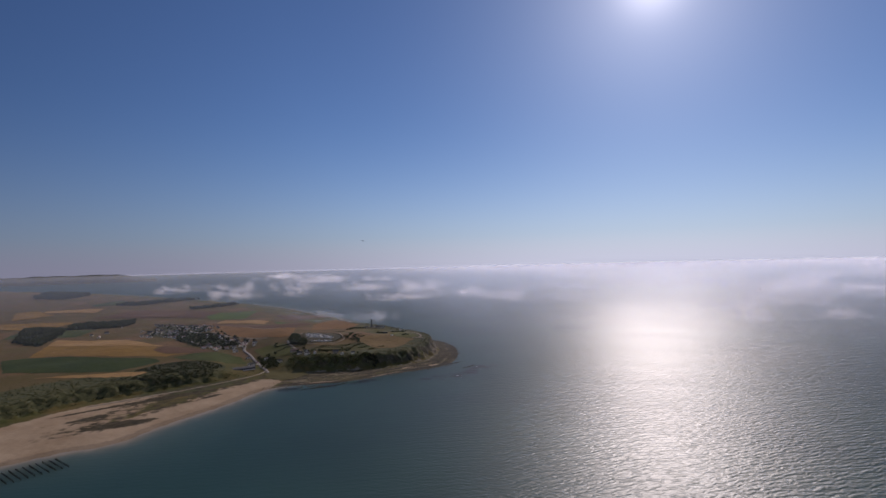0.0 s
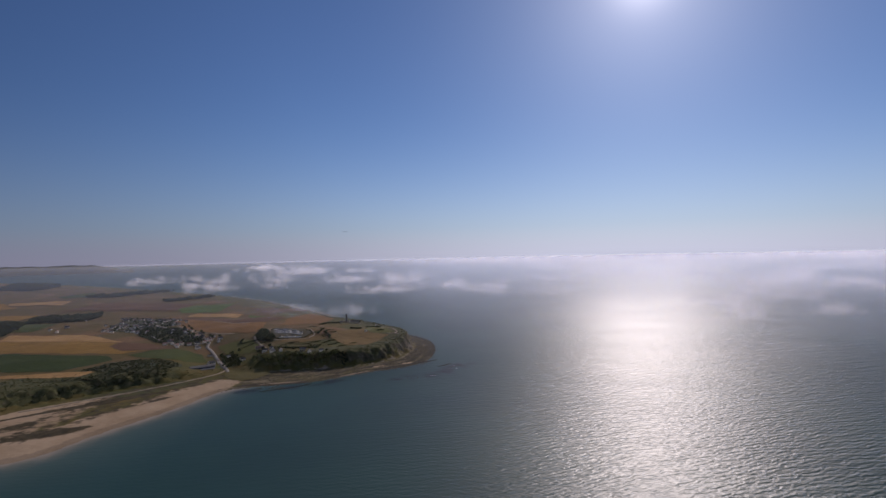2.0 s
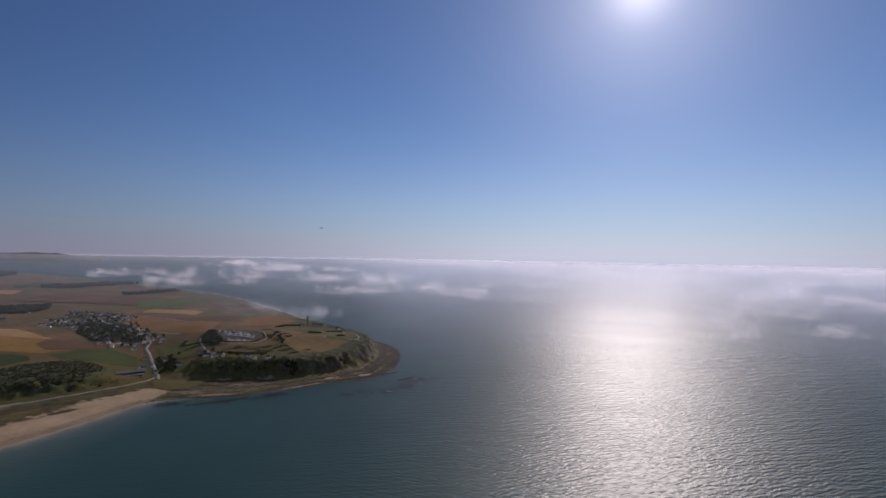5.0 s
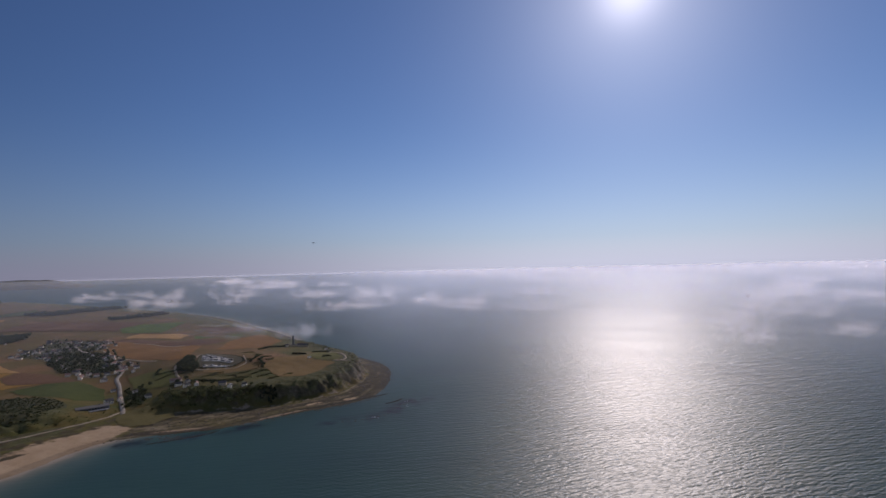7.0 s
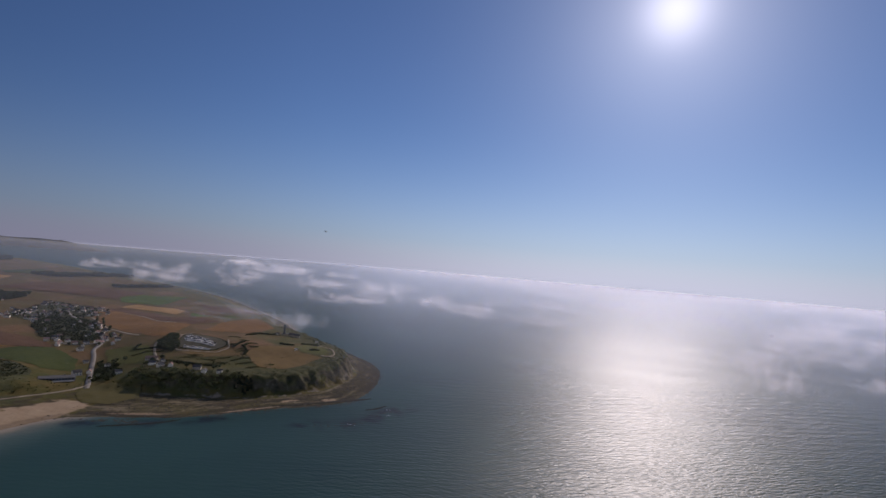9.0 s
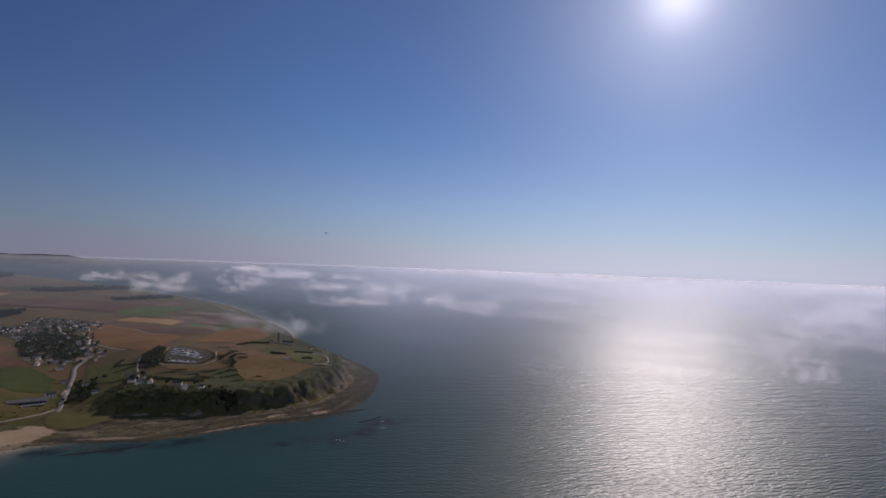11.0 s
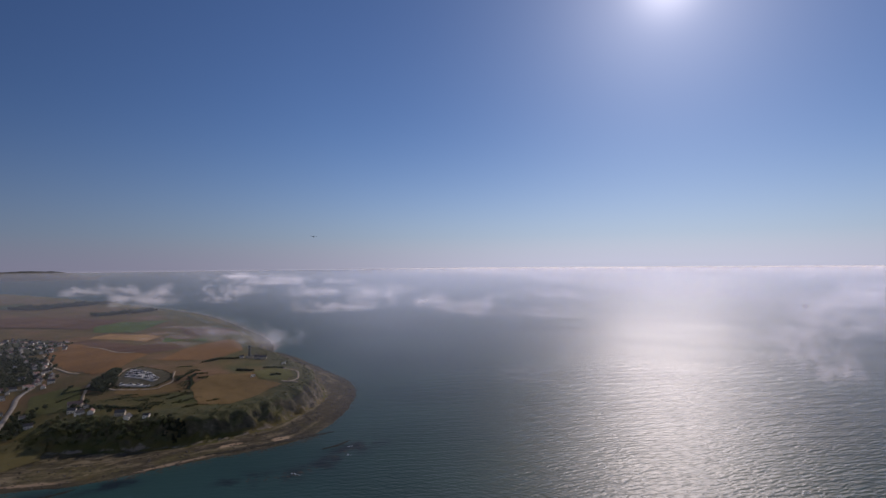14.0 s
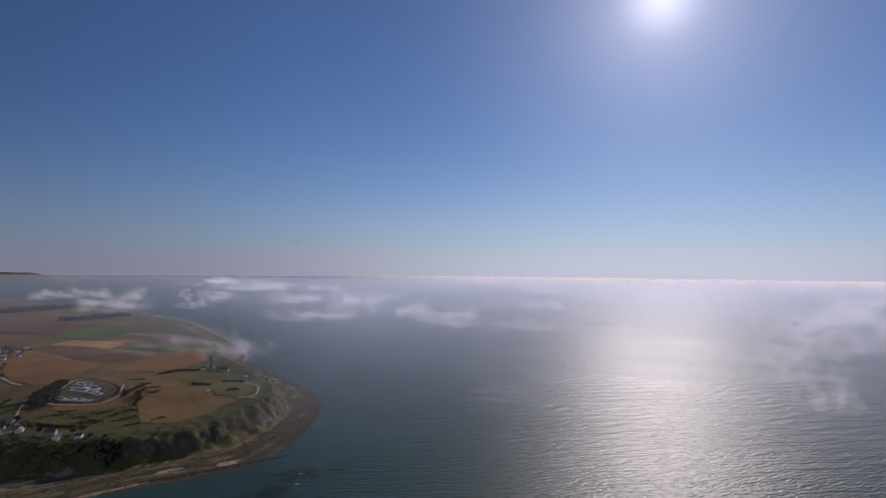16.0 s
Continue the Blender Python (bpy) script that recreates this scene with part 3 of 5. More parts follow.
def ring_points(ring, count, rng, gap=0.0):
    """Random places inside a ring of corners."""
    r = np.array(ring, float)
    out = []
    lo, hi = r.min(0), r.max(0)
    for _ in range(count * 40):
        p = lo + (hi - lo) * rng.random(2)
        if within(p[0:1], p[1:2], r)[0] and all((p[0] - q[0]) ** 2 + (p[1] - q[1]) ** 2 > gap * gap for q in out):
            out.append(p)
            if len(out) == count:
                break
    return np.array(out)


def crown_mesh(seed, tall=8.0, wide=6.0, clumps=7, leaves=70):
    """Points and triangles of a crown: uneven clumps of foliage with loose sprays and gaps, base at 0."""
    rng = np.random.default_rng(seed)
    bm = bmesh.new()
    centres = []
    for i in range(clumps):
        a, r = rng.random() * 6.283, wide * 0.33 * math.sqrt(rng.random())
        z = tall * (0.38 + 0.42 * rng.random())
        s = wide * (0.18 + 0.12 * rng.random())
        centres.append((r * math.cos(a), r * math.sin(a), z, s))
        made = bmesh.ops.create_icosphere(bm, subdivisions=1, radius=s, matrix=Matrix.Translation((r * math.cos(a), r * math.sin(a), z)))
        for v in made["verts"]:
            v.co += Vector(rng.normal(0, s * 0.16, 3))
            v.co.z = max(v.co.z, tall * 0.12)
    for i in range(leaves):
        cx, cy, cz, s = centres[i % clumps]
        u = rng.normal(0, 1, 3)
        u /= np.linalg.norm(u)
        c = np.array((cx, cy, cz)) + u * s * (1.0 + 0.3 * rng.random())
        a, b = (rng.normal(0, 0.09 * wide, 3) for _ in range(2))
        bm.faces.new([bm.verts.new(c + k) for k in (a, b, -a, -b)])
    bmesh.ops.triangulate(bm, faces=bm.faces[:])
    bm.verts.ensure_lookup_table()
    pts = np.array([v.co[:] for v in bm.verts])
    tris = np.array([[v.index for v in f.verts] for f in bm.faces])
    bm.free()
    return pts, tris


def trunk_mesh(tall=8.0):
    """A tapered trunk that forks into limbs."""
    bm = bmesh.new()
    for (ax, ay, az), (bx, by, bz), r0, r1 in (((0, 0, -0.6), (0.05, 0, 0.4 * tall), 0.045 * tall, 0.03 * tall),
                                               ((0.05, 0, 0.38 * tall), (0.14 * tall, 0.05 * tall, 0.66 * tall), 0.026 * tall, 0.01 * tall),
                                               ((0.05, 0, 0.38 * tall), (-0.12 * tall, 0.08 * tall, 0.64 * tall), 0.024 * tall, 0.01 * tall),
                                               ((0.05, 0, 0.38 * tall), (0.0, -0.13 * tall, 0.68 * tall), 0.024 * tall, 0.01 * tall)):
        a, b = Vector((ax, ay, az)), Vector((bx, by, bz))
        m = Matrix.Translation((a + b) / 2) @ (b - a).to_track_quat("Z", "Y").to_matrix().to_4x4()
        bmesh.ops.create_cone(bm, cap_ends=True, segments=6, radius1=r0, radius2=r1, depth=(b - a).length, matrix=m)
    return bm


def many(name, shapes, spots, scale, mat, rng, sink=0.3, squash=1.0):
    """One mesh of many plants or stones, each turned and sized in its own way, standing on the land."""
    x, y = spots[:, 0], spots[:, 1]
    z = height(x, y) - (x * x + y * y) / 12.74e6
    verts, faces, base = [], [], 0
    for i in range(len(spots)):
        pts, tris = shapes[int(rng.integers(len(shapes)))]
        a, k = rng.random() * 6.283, scale * (0.65 + 0.7 * rng.random())
        c, s = math.cos(a) * k, math.sin(a) * k
        q = np.stack([pts[:, 0] * c - pts[:, 1] * s + x[i], pts[:, 0] * s + pts[:, 1] * c + y[i], pts[:, 2] * k * squash + z[i] - sink * k], -1)
        verts.append(q)
        faces.append(tris + base)
        base += len(pts)
    verts, faces = np.vstack(verts), np.vstack(faces)
    d = np.hypot(verts[:, 0], verts[:, 1])
    if d.max() > NEAR:
        up = verts[:, 2] + d * d / 12.74e6
        verts = np.stack(placed(verts[:, 0], verts[:, 1], up), -1)
    return mesh_object(name, verts.tolist(), faces.tolist(), mat, smooth=False)
# ---------------------------------------------------------------- fields, roads, woods
STUBBLE = crop("stubble_tan", (0.338, 0.186, 0.063), (0.450, 0.270, 0.104), 0.03, 0.5)
OCHRE = crop("ochre_crop", (0.230, 0.128, 0.027), (0.314, 0.176, 0.042), 0.025, 0.9)
ORANGE = crop("ripe_orange_crop", (0.207, 0.103, 0.031), (0.262, 0.133, 0.041), 0.02, 0.3)
PLOUGH = crop("ploughed_soil", (0.117, 0.061, 0.031), (0.167, 0.090, 0.046), 0.05, 0.4)
GREEN = crop("young_green_crop", (0.050, 0.066, 0.017), (0.080, 0.093, 0.023), 0.03, 0.7)
BRIGHT_GREEN = crop("fresh_green_crop", (0.070, 0.115, 0.020), (0.100, 0.140, 0.028), 0.03, 0.4)
DARK_GREEN = crop("dark_green_crop", (0.031, 0.050, 0.011), (0.053, 0.072, 0.016), 0.03, 0.2)
MEADOW = crop("dry_meadow", (0.096, 0.105, 0.024), (0.145, 0.132, 0.036))
SALT_FLAT = crop("rough_salt_grass", (0.112, 0.094, 0.032), (0.152, 0.126, 0.048))
GRASS = crop("rough_pasture", (0.176, 0.112, 0.037), (0.232, 0.146, 0.052))
ASPHALT = plain("worn_asphalt", (0.30, 0.265, 0.22), 0.9, vary=0.4, size=9)
ASPHALT_DARK = plain("dull_gravel", (0.12, 0.105, 0.062), 0.9, vary=0.3, size=9)
GRAVEL = plain("pale_gravel", (0.40, 0.32, 0.22), 0.95, vary=0.2, size=6)
FOLIAGE = plain("dark_hedge_foliage", (0.095, 0.108, 0.052), 0.85, vary=0.45, size=11, leaf=0.45)
SCRUB = plain("thorn_scrub_foliage", (0.122, 0.126, 0.052), 0.9, vary=0.35, size=9, leaf=0.5)
BARK = plain("bark", (0.09, 0.07, 0.05), 0.95)
STONE = plain("foreshore_stone", (0.10, 0.085, 0.066), 0.85, vary=0.45, size=5)


def field(what, mat, *ring):
    return tagged(draped("field", [tuple(p) for p in ring], mat), what, "field", kind="structure")


field("pale tan stubble field behind the beach bluff", STUBBLE, (-1202, 1067), (-1269, 1183), (-1060, 1174), (-869, 1035))
field("ochre field of ripe crop below the village", OCHRE, (-1118, 907), (-1195, 1060), (-880, 1032), (-858, 972), (-800, 914), (-740, 918), (-779, 880))
field("brown field of bare soil below the village", PLOUGH, (-858, 975), (-876, 1042), (-788, 1012), (-690, 958), (-734, 922), (-800, 918))
field("dark green field along the bluff", DARK_GREEN, (-1010, 716), (-1146, 867), (-1110, 900), (-782, 858), (-756, 825), (-789, 724))
field("green field beside the village road", GREEN, (-690, 826), (-752, 868), (-732, 918), (-690, 948), (-612, 900), (-572, 838), (-606, 816))
field("pale strip of stubble on the bluff edge", STUBBLE, (-911, 676), (-786, 714), (-712, 718), (-716, 672))
field("pale strip of stubble far inland", STUBBLE, (-2302, 2322), (-2043, 2408), (-1889, 2155), (-2230, 2241))
field("green field far inland", GREEN, (-2374, 2723), (-2359, 3005), (-2108, 2672), (-2206, 2559))
field("yellow field at the foot of the far woods", OCHRE, (-2423, 2277), (-2344, 2335), (-2008, 2048), (-2017, 1829))
field("broad brown field inland of the village", PLOUGH, (-1700, 1900), (-1750, 2250), (-1250, 2150), (-1180, 1850))
field("broad ochre field west of the woods", OCHRE, (-1900, 1480), (-2050, 1720), (-1660, 1750), (-1560, 1500))
field("green field between two woods", GREEN, (-1450, 1200), (-1560, 1380), (-1330, 1440), (-1260, 1240))
field("fresh green strip on the upper plateau", BRIGHT_GREEN, (-1110, 1775), (-1205, 1910), (-1195, 2060), (-1050, 2125), (-975, 1775))
field("light tan field on the plateau", STUBBLE, (-1011, 1622), (-1037, 1748), (-831, 1682), (-804, 1564))
field("dark ploughed band on the plateau", PLOUGH, (-1012, 1545), (-996, 1602), (-567, 1345), (-586, 1237), (-804, 1388))
field("orange-brown field behind the village", ORANGE, (-877, 1307), (-692, 1140), (-566, 1042), (-536, 1064), (-588, 1232), (-804, 1384), (-1000, 1530))
field("fresh green patch among brown fields", BRIGHT_GREEN, (-764, 1571), (-808, 1662), (-609, 1521), (-556, 1416))
field("orange-brown field near the tower", ORANGE, (-517, 1154), (-560, 1340), (-517, 1502), (-406, 1279), (-410, 1138))
field("brown field towards the far cape", PLOUGH, (-760, 1700), (-900, 1900), (-700, 1850), (-560, 1640))
field("dry ochre pasture on the headland", GRASS, (-293, 885), (-343, 956), (-341, 1007), (-282, 1041), (-252, 1002), (-215, 992), (-231, 940), (-250, 893))
field("green mown pasture on the headland", MEADOW, (-276, 1087), (-232, 1082), (-207, 1027), (-213, 1006), (-251, 1004), (-283, 1046))
field("green meadow between village and car park", MEADOW, (-608, 963), (-565, 980), (-538, 982), (-497, 929), (-485, 880), (-555, 894))
field("dry grass strip beside the car park", GRASS, (-447, 932), (-456, 949), (-377, 962), (-363, 973), (-352, 945), (-404, 912))


field("dull green grassy flat between the road end and the foreshore", SALT_FLAT, (-492, 740), (-505, 780), (-470, 796), (-428, 780), (-412, 752), (-430, 716), (-462, 712))


def road(name, what, width, mat, *points):
    return tagged(ribbon(name, points, width, mat), what, "road", kind="structure")


road("road", "pale asphalt road from the village down to the beach", 7.5, ASPHALT, (-498, 768), (-508, 784), (-530, 818), (-559, 862), (-600, 925), (-630, 967), (-655, 1025), (-720, 1105), (-830, 1220), (-960, 1340), (-1100, 1500))
road("road", "narrow village street of worn asphalt", 5, ASPHALT, (-650, 1015), (-700, 990), (-790, 1060), (-900, 1180), (-1020, 1265))
road("road", "lane to the car park past cottages", 4.5, GRAVEL, (-432, 850), (-446, 862), (-478, 905), (-505, 945), (-527, 985), (-533, 1012), (-512, 1050))
road("farm_track", "pale gravel track along an orange field", 4.5, GRAVEL, (-879, 1306), (-804, 1236), (-760, 1190), (-713, 1150), (-660, 1105), (-608, 1066))
road("farm_track", "short pale farm track across ploughed land", 4, GRAVEL, (-870, 1420), (-800, 1385), (-720, 1325), (-655, 1288))
road("footpath", "curved pale footpath round the headland", 3.4, GRAVEL, (-212, 1001), (-203, 1004), (-198, 1018), (-204, 1040), (-217, 1068), (-247, 1089))
road("footpath", "short pale footpath by the cliff", 4, GRAVEL, (-220, 1003), (-210, 1001), (-192, 1002))
road("promenade", "low sea wall walk behind the beach", 4.5, GRAVEL, (-705, 535), (-672, 564), (-640, 597), (-604, 632), (-572, 668), (-543, 708), (-515, 752), (-508, 780))
road("perimeter_path", "pale gravel path round the car park", 3.4, GRAVEL, (-392, 948), (-430, 944), (-472, 954), (-497, 1000), (-520, 1060), (-508, 1084))
road("perimeter_path", "curved pale path east of the car park", 3.0, GRAVEL, (-392, 948), (-385, 975), (-394, 994), (-405, 1017))
OVAL = ((-403, 955), (-430, 952), (-466, 960), (-490, 1000), (-512, 1058), (-500, 1076), (-451, 1043), (-405, 1004), (-394, 983))
tagged(draped("car_park", [tuple(p) for p in spline(OVAL + OVAL[:1], 5)[:-1]], ASPHALT_DARK, 0.7, 7.0),
       "dull worn gravel of the oval car park", "car park", kind="structure")

WOOD_TREES = [crown_mesh(k, 8.5, 7.0) for k in range(4)]
SHRUBS = [crown_mesh(20 + k, 2.6, 3.6, 4, 26) for k in range(3)]
rng = np.random.default_rng(5)


# underwood colour with the shade between the trees put in, to close the canopy
CANOPY_SHADE = crop("canopy_shade_underwood", (0.05, 0.052, 0.024), (0.08, 0.077, 0.034))


OLIVE = plain("olive_cliff_foliage", (0.215, 0.222, 0.105), 0.85, vary=0.5, size=13, leaf=0.6)


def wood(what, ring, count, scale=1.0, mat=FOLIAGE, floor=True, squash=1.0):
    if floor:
        tagged(draped("wood_floor", list(ring), CANOPY_SHADE, 0.45, 14.0, 4.0), "underwood beneath the trees, with canopy shade put into its colour", "undergrowth", kind="structure")
    spots = ring_points(ring, count, rng)
    if not floor:
        spots = spots[ripple(spots[:, 0], spots[:, 1], 75, 2) > -0.25]
    return tagged(many("wood", WOOD_TREES, spots, scale, mat, rng, 0.8, squash), what, "wood", kind="stuff")


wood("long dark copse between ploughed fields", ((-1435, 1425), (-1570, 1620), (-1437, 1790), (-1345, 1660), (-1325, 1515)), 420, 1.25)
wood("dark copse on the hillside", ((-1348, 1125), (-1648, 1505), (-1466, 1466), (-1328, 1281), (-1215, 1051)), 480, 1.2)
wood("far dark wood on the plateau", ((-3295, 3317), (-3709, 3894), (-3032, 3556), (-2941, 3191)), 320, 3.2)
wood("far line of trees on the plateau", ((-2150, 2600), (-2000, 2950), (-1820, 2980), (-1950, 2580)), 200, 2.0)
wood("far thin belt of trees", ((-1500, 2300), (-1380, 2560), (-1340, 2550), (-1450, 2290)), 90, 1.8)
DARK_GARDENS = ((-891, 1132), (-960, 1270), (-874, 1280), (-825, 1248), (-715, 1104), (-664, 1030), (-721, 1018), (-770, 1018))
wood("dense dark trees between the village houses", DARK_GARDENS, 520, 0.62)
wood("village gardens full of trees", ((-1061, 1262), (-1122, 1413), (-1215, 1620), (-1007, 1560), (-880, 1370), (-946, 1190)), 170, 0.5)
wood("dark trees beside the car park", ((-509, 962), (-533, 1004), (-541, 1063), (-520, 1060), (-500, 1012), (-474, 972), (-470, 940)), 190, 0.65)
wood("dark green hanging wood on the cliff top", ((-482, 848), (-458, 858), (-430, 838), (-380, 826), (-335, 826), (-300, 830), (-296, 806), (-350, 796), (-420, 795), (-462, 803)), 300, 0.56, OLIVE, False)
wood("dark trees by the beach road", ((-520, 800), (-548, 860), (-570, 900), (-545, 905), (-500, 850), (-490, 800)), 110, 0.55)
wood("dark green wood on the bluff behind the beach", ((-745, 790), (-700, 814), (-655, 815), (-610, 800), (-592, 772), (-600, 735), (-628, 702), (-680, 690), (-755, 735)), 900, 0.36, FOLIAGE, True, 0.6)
wood("low wind-bent trees on the beach bluff", ((-760, 640), (-700, 662), (-660, 735), (-600, 760), (-585, 715), (-650, 650)), 620, 0.32, FOLIAGE, True, 0.6)


# shade of a cliff cleft, put in as a clump of near-black foliage
CLEFT_SHADE = plain("cleft_shade_foliage", (0.060, 0.066, 0.044), 0.9, vary=0.4, size=8, leaf=0.4)
wood("clump of near-black trees added for the shade of a cliff cleft", ((-306, 838), (-288, 834), (-278, 824), (-282, 808), (-296, 803), (-304, 812)), 150, 0.40, CLEFT_SHADE, False)


def scrub_on_slopes():
    """Thorn scrub over the cliffs and bluffs."""
    n = 52000
    x, y = -1050 + 950 * rng.random(n), 250 + 1100 * rng.random(n)
    c = foot_distance(x, y)
    dense = (0.75 + 0.6 * ripple(x, y, 90, 4)) * step(3, 12, c) * (step(62, 35, c) + 0.4 * step(-600, -700, x) * step(740, 690, y) * step(190, 120, c)) * (1 - 0.8 * valley(x, y))
    dense = dense + 0.6 * (ripple(x, y, 130, 7) > 0.5) * step(60, 90, c) * step(240, 170, c) * step(-520, -470, x) * step(1120, 1060, y)
    dense = dense * (1 - 0.55 * step(-320, -275, x) * step(1080, 1000, y))
    pick = rng.random(n) < dense
    spots = np.stack([x[pick], y[pick]], -1)[:6500]
    return tagged(many("scrub", SHRUBS, spots, 0.66, SCRUB, rng, 0.5, 0.6), "thorn scrub on the cliffs and bluffs", "scrub", kind="stuff")


scrub_on_slopes()


def hedge(what, points, scale=1.0):
    line = spline(points, 10)
    cut = np.concatenate([line + rng.normal(0, 1.0, line.shape) for _ in range(2)])
    return tagged(many("hedge", SHRUBS, cut, scale, FOLIAGE, rng, 0.4), what, "hedge")


hedge("dark hedge across the headland pasture", ((-405, 1112), (-400, 1134), (-397, 1152), (-383, 1165), (-368, 1173)), 1.2)
hedge("dark hedge below the tower", ((-315, 1051), (-304, 1057), (-292, 1058)), 1.2)
hedge("low hedge beside a mown pasture", ((-282, 1091), (-264, 1094), (-248, 1094)), 1.0)
hedge("hedge round a small paddock", ((-556, 985), (-548, 958), (-520, 962), (-498, 968)), 1.1)
hedge("hedge along the car park edge", ((-375, 1020), (-376, 997), (-379, 978)), 0.9)
hedge("clump of gorse on the headland turf", ((-247, 1029), (-240, 1036), (-234, 1035)), 1.0)
hedge("hedge line beside scrubby pasture", ((-345, 950), (-348, 966), (-362, 989), (-362, 1002)), 1.1)
hedge("hedge line above the cliff wood", ((-480, 878), (-440, 880), (-400, 868), (-350, 862)), 1.1)


hedge("dark hedge round the oval car park", OVAL + OVAL[:1], 0.55)


def thicket(x, y, across, deep, turn, seed):
    """An uneven patch of gorse and bramble in the pasture."""
    r = np.random.default_rng(seed)
    u, v = across * r.normal(0, 0.4, 60), deep * r.normal(0, 0.4, 60)
    keep = ripple(u, v, 9, seed) > -0.35
    a = radians(turn)
    spots = np.stack([x + u * math.cos(a) - v * math.sin(a), y + u * math.sin(a) + v * math.cos(a)], -1)[keep]
    return tagged(many("thicket", SHRUBS, spots, 0.75, SCRUB, rng, 0.4, 0.55), "dark patch of gorse and bramble in the pasture", "thicket", "thickets on the headland")


for i, (x, y, across, deep, turn) in enumerate((
        (-384, 900, 24, 8, 10), (-368, 917, 14, 6, 30), (-345, 914, 18, 5, 60), (-335, 930, 10, 6, 20), (-358, 957, 12, 7, 70), (-359, 1013, 12, 7, 40),
        (-361, 878, 34, 7, 8), (-423, 907, 26, 6, 15), (-322, 900, 22, 7, 50), (-416, 923, 16, 5, 10), (-361, 889, 20, 6, 5), (-527, 929, 20, 5, 40),
        (-516, 944, 12, 5, 30), (-491, 941, 18, 5, 20), (-386, 990, 10, 6, 80), (-361, 974, 14, 6, 60), (-346, 996, 10, 6, 40), (-412, 1064, 14, 5, 20),
        (-379, 1034, 12, 5, 30), (-300, 880, 16, 6, 50), (-283, 905, 12, 6, 60))):
    thicket(x, y, across, deep, turn, 200 + i)


def stone_shape(seed):
    r = np.random.default_rng(seed)
    bm = bmesh.new()
    bmesh.ops.create_icosphere(bm, subdivisions=1, radius=1.0)
    for v in bm.verts:
        v.co *= 0.75 + 0.5 * r.random()
        v.co.z *= 0.5
    pts = np.array([v.co[:] for v in bm.verts])
    tris = np.array([[v.index for v in f.verts] for f in bm.faces])
    bm.free()
    return pts, tris


STONES = [stone_shape(k) for k in range(5)]


def foreshore_rocks():
    n = 30000
    x, y = -560 + 480 * rng.random(n), 620 + 1000 * rng.random(n)
    s, c = shore_distance(x, y), foot_distance(x, y)
    dense = (0.35 + 0.8 * ripple(x, y, 60, 3) + 0.3 * (s < 16)) * (s > -14) * (c < 6) * step(-480, -430, x)
    pick = rng.random(n) < 0.5 * dense
    spots = np.stack([x[pick], y[pick]], -1)[:4500]
    return tagged(many("foreshore_rocks", STONES, spots, 1.3, STONE, rng, 0.1), "dark weed-covered boulders on the rocky foreshore", "rocks", kind="stuff")


foreshore_rocks()


def reef(what, points, count, scale):
    line = spline(points, 14)
    spots = line[rng.integers(len(line), size=count)] + rng.normal(0, 4.0, (count, 2))
    ob = many("reef", STONES, spots, scale, STONE, rng, 0.0, 0.35)
    co = np.array([v.co[:] for v in ob.data.vertices])
    co[:, 2] -= height(co[:, 0], co[:, 1]) + 0.15
    ob.data.vertices.foreach_set("co", co.ravel())
    return tagged(ob, what, "reef", kind="stuff")


reef("low dark reef awash off the headland", ((-150, 716), (-122, 723), (-103, 734), (-88, 752)), 46, 1.6)
reef("low dark reef awash beyond the point", ((-84, 768), (-66, 800), (-50, 824)), 34, 1.5)
reef("long dark ledge along the water's edge", ((-425, 655), (-392, 664), (-362, 668)), 60, 1.8)
reef("dark ledge along the headland shore", ((-300, 712), (-262, 735), (-206, 776), (-150, 812), (-120, 850)), 240, 1.5)


LEDGE = plain("weed_covered_ledge", (0.045, 0.040, 0.028), 0.8, vary=0.5, size=4)


def ledge(what, points, width, seed):
    """A long flat ledge of dark rock just out of the water, with a ragged edge."""
    line = spline(points, 16)
    d = np.gradient(line, axis=0)
    side = np.stack([-d[:, 1], d[:, 0]], -1) / np.hypot(d[:, 0], d[:, 1])[:, None]
    i = np.arange(len(line))
    ends = np.sin(np.clip(i / (len(line) - 1), 0.02, 0.98) * math.pi) ** 0.4
    bm, rows = bmesh.new(), []
    for off, up in ((-0.55, -0.6), (-0.42, 0.25), (-0.1, 0.6), (0.2, 0.5), (0.45, 0.2), (0.58, -0.6)):
        p = line + side * (off * width * ends * (0.75 + 0.5 * ripple(line[:, 0], line[:, 1], 14, seed + off)))[:, None]
        z = up * (0.6 + 0.7 * ripple(p[:, 0], p[:, 1], 7, seed)) if up > 0 else up + 0 * p[:, 0]
        z = z + np.maximum(height(p[:, 0], p[:, 1]), 0)
        rows.append([bm.verts.new((q[0], q[1], h)) for q, h in zip(p, z)])
    for a, b in zip(rows, rows[1:]):
        for k in range(len(a) - 1):
            bm.faces.new((a[k], a[k + 1], b[k + 1], b[k]))
    bmesh.ops.recalc_face_normals(bm, faces=bm.faces[:])
    return tagged(part("rock_ledge", bm, LEDGE), what, "rock")


ledge("dark weed-covered rock ledge off the headland shore", ((-232, 782), (-195, 803), (-152, 833), (-125, 853), (-100, 872)), 13, 1.0)
ledge("low dark rock ledge in the shallows by the beach", ((-392, 640), (-362, 656), (-335, 672), (-318, 690)), 8, 2.0)
ledge("small dark rock ledge awash beyond the headland", ((-98, 806), (-84, 818), (-70, 838)), 7, 3.0)
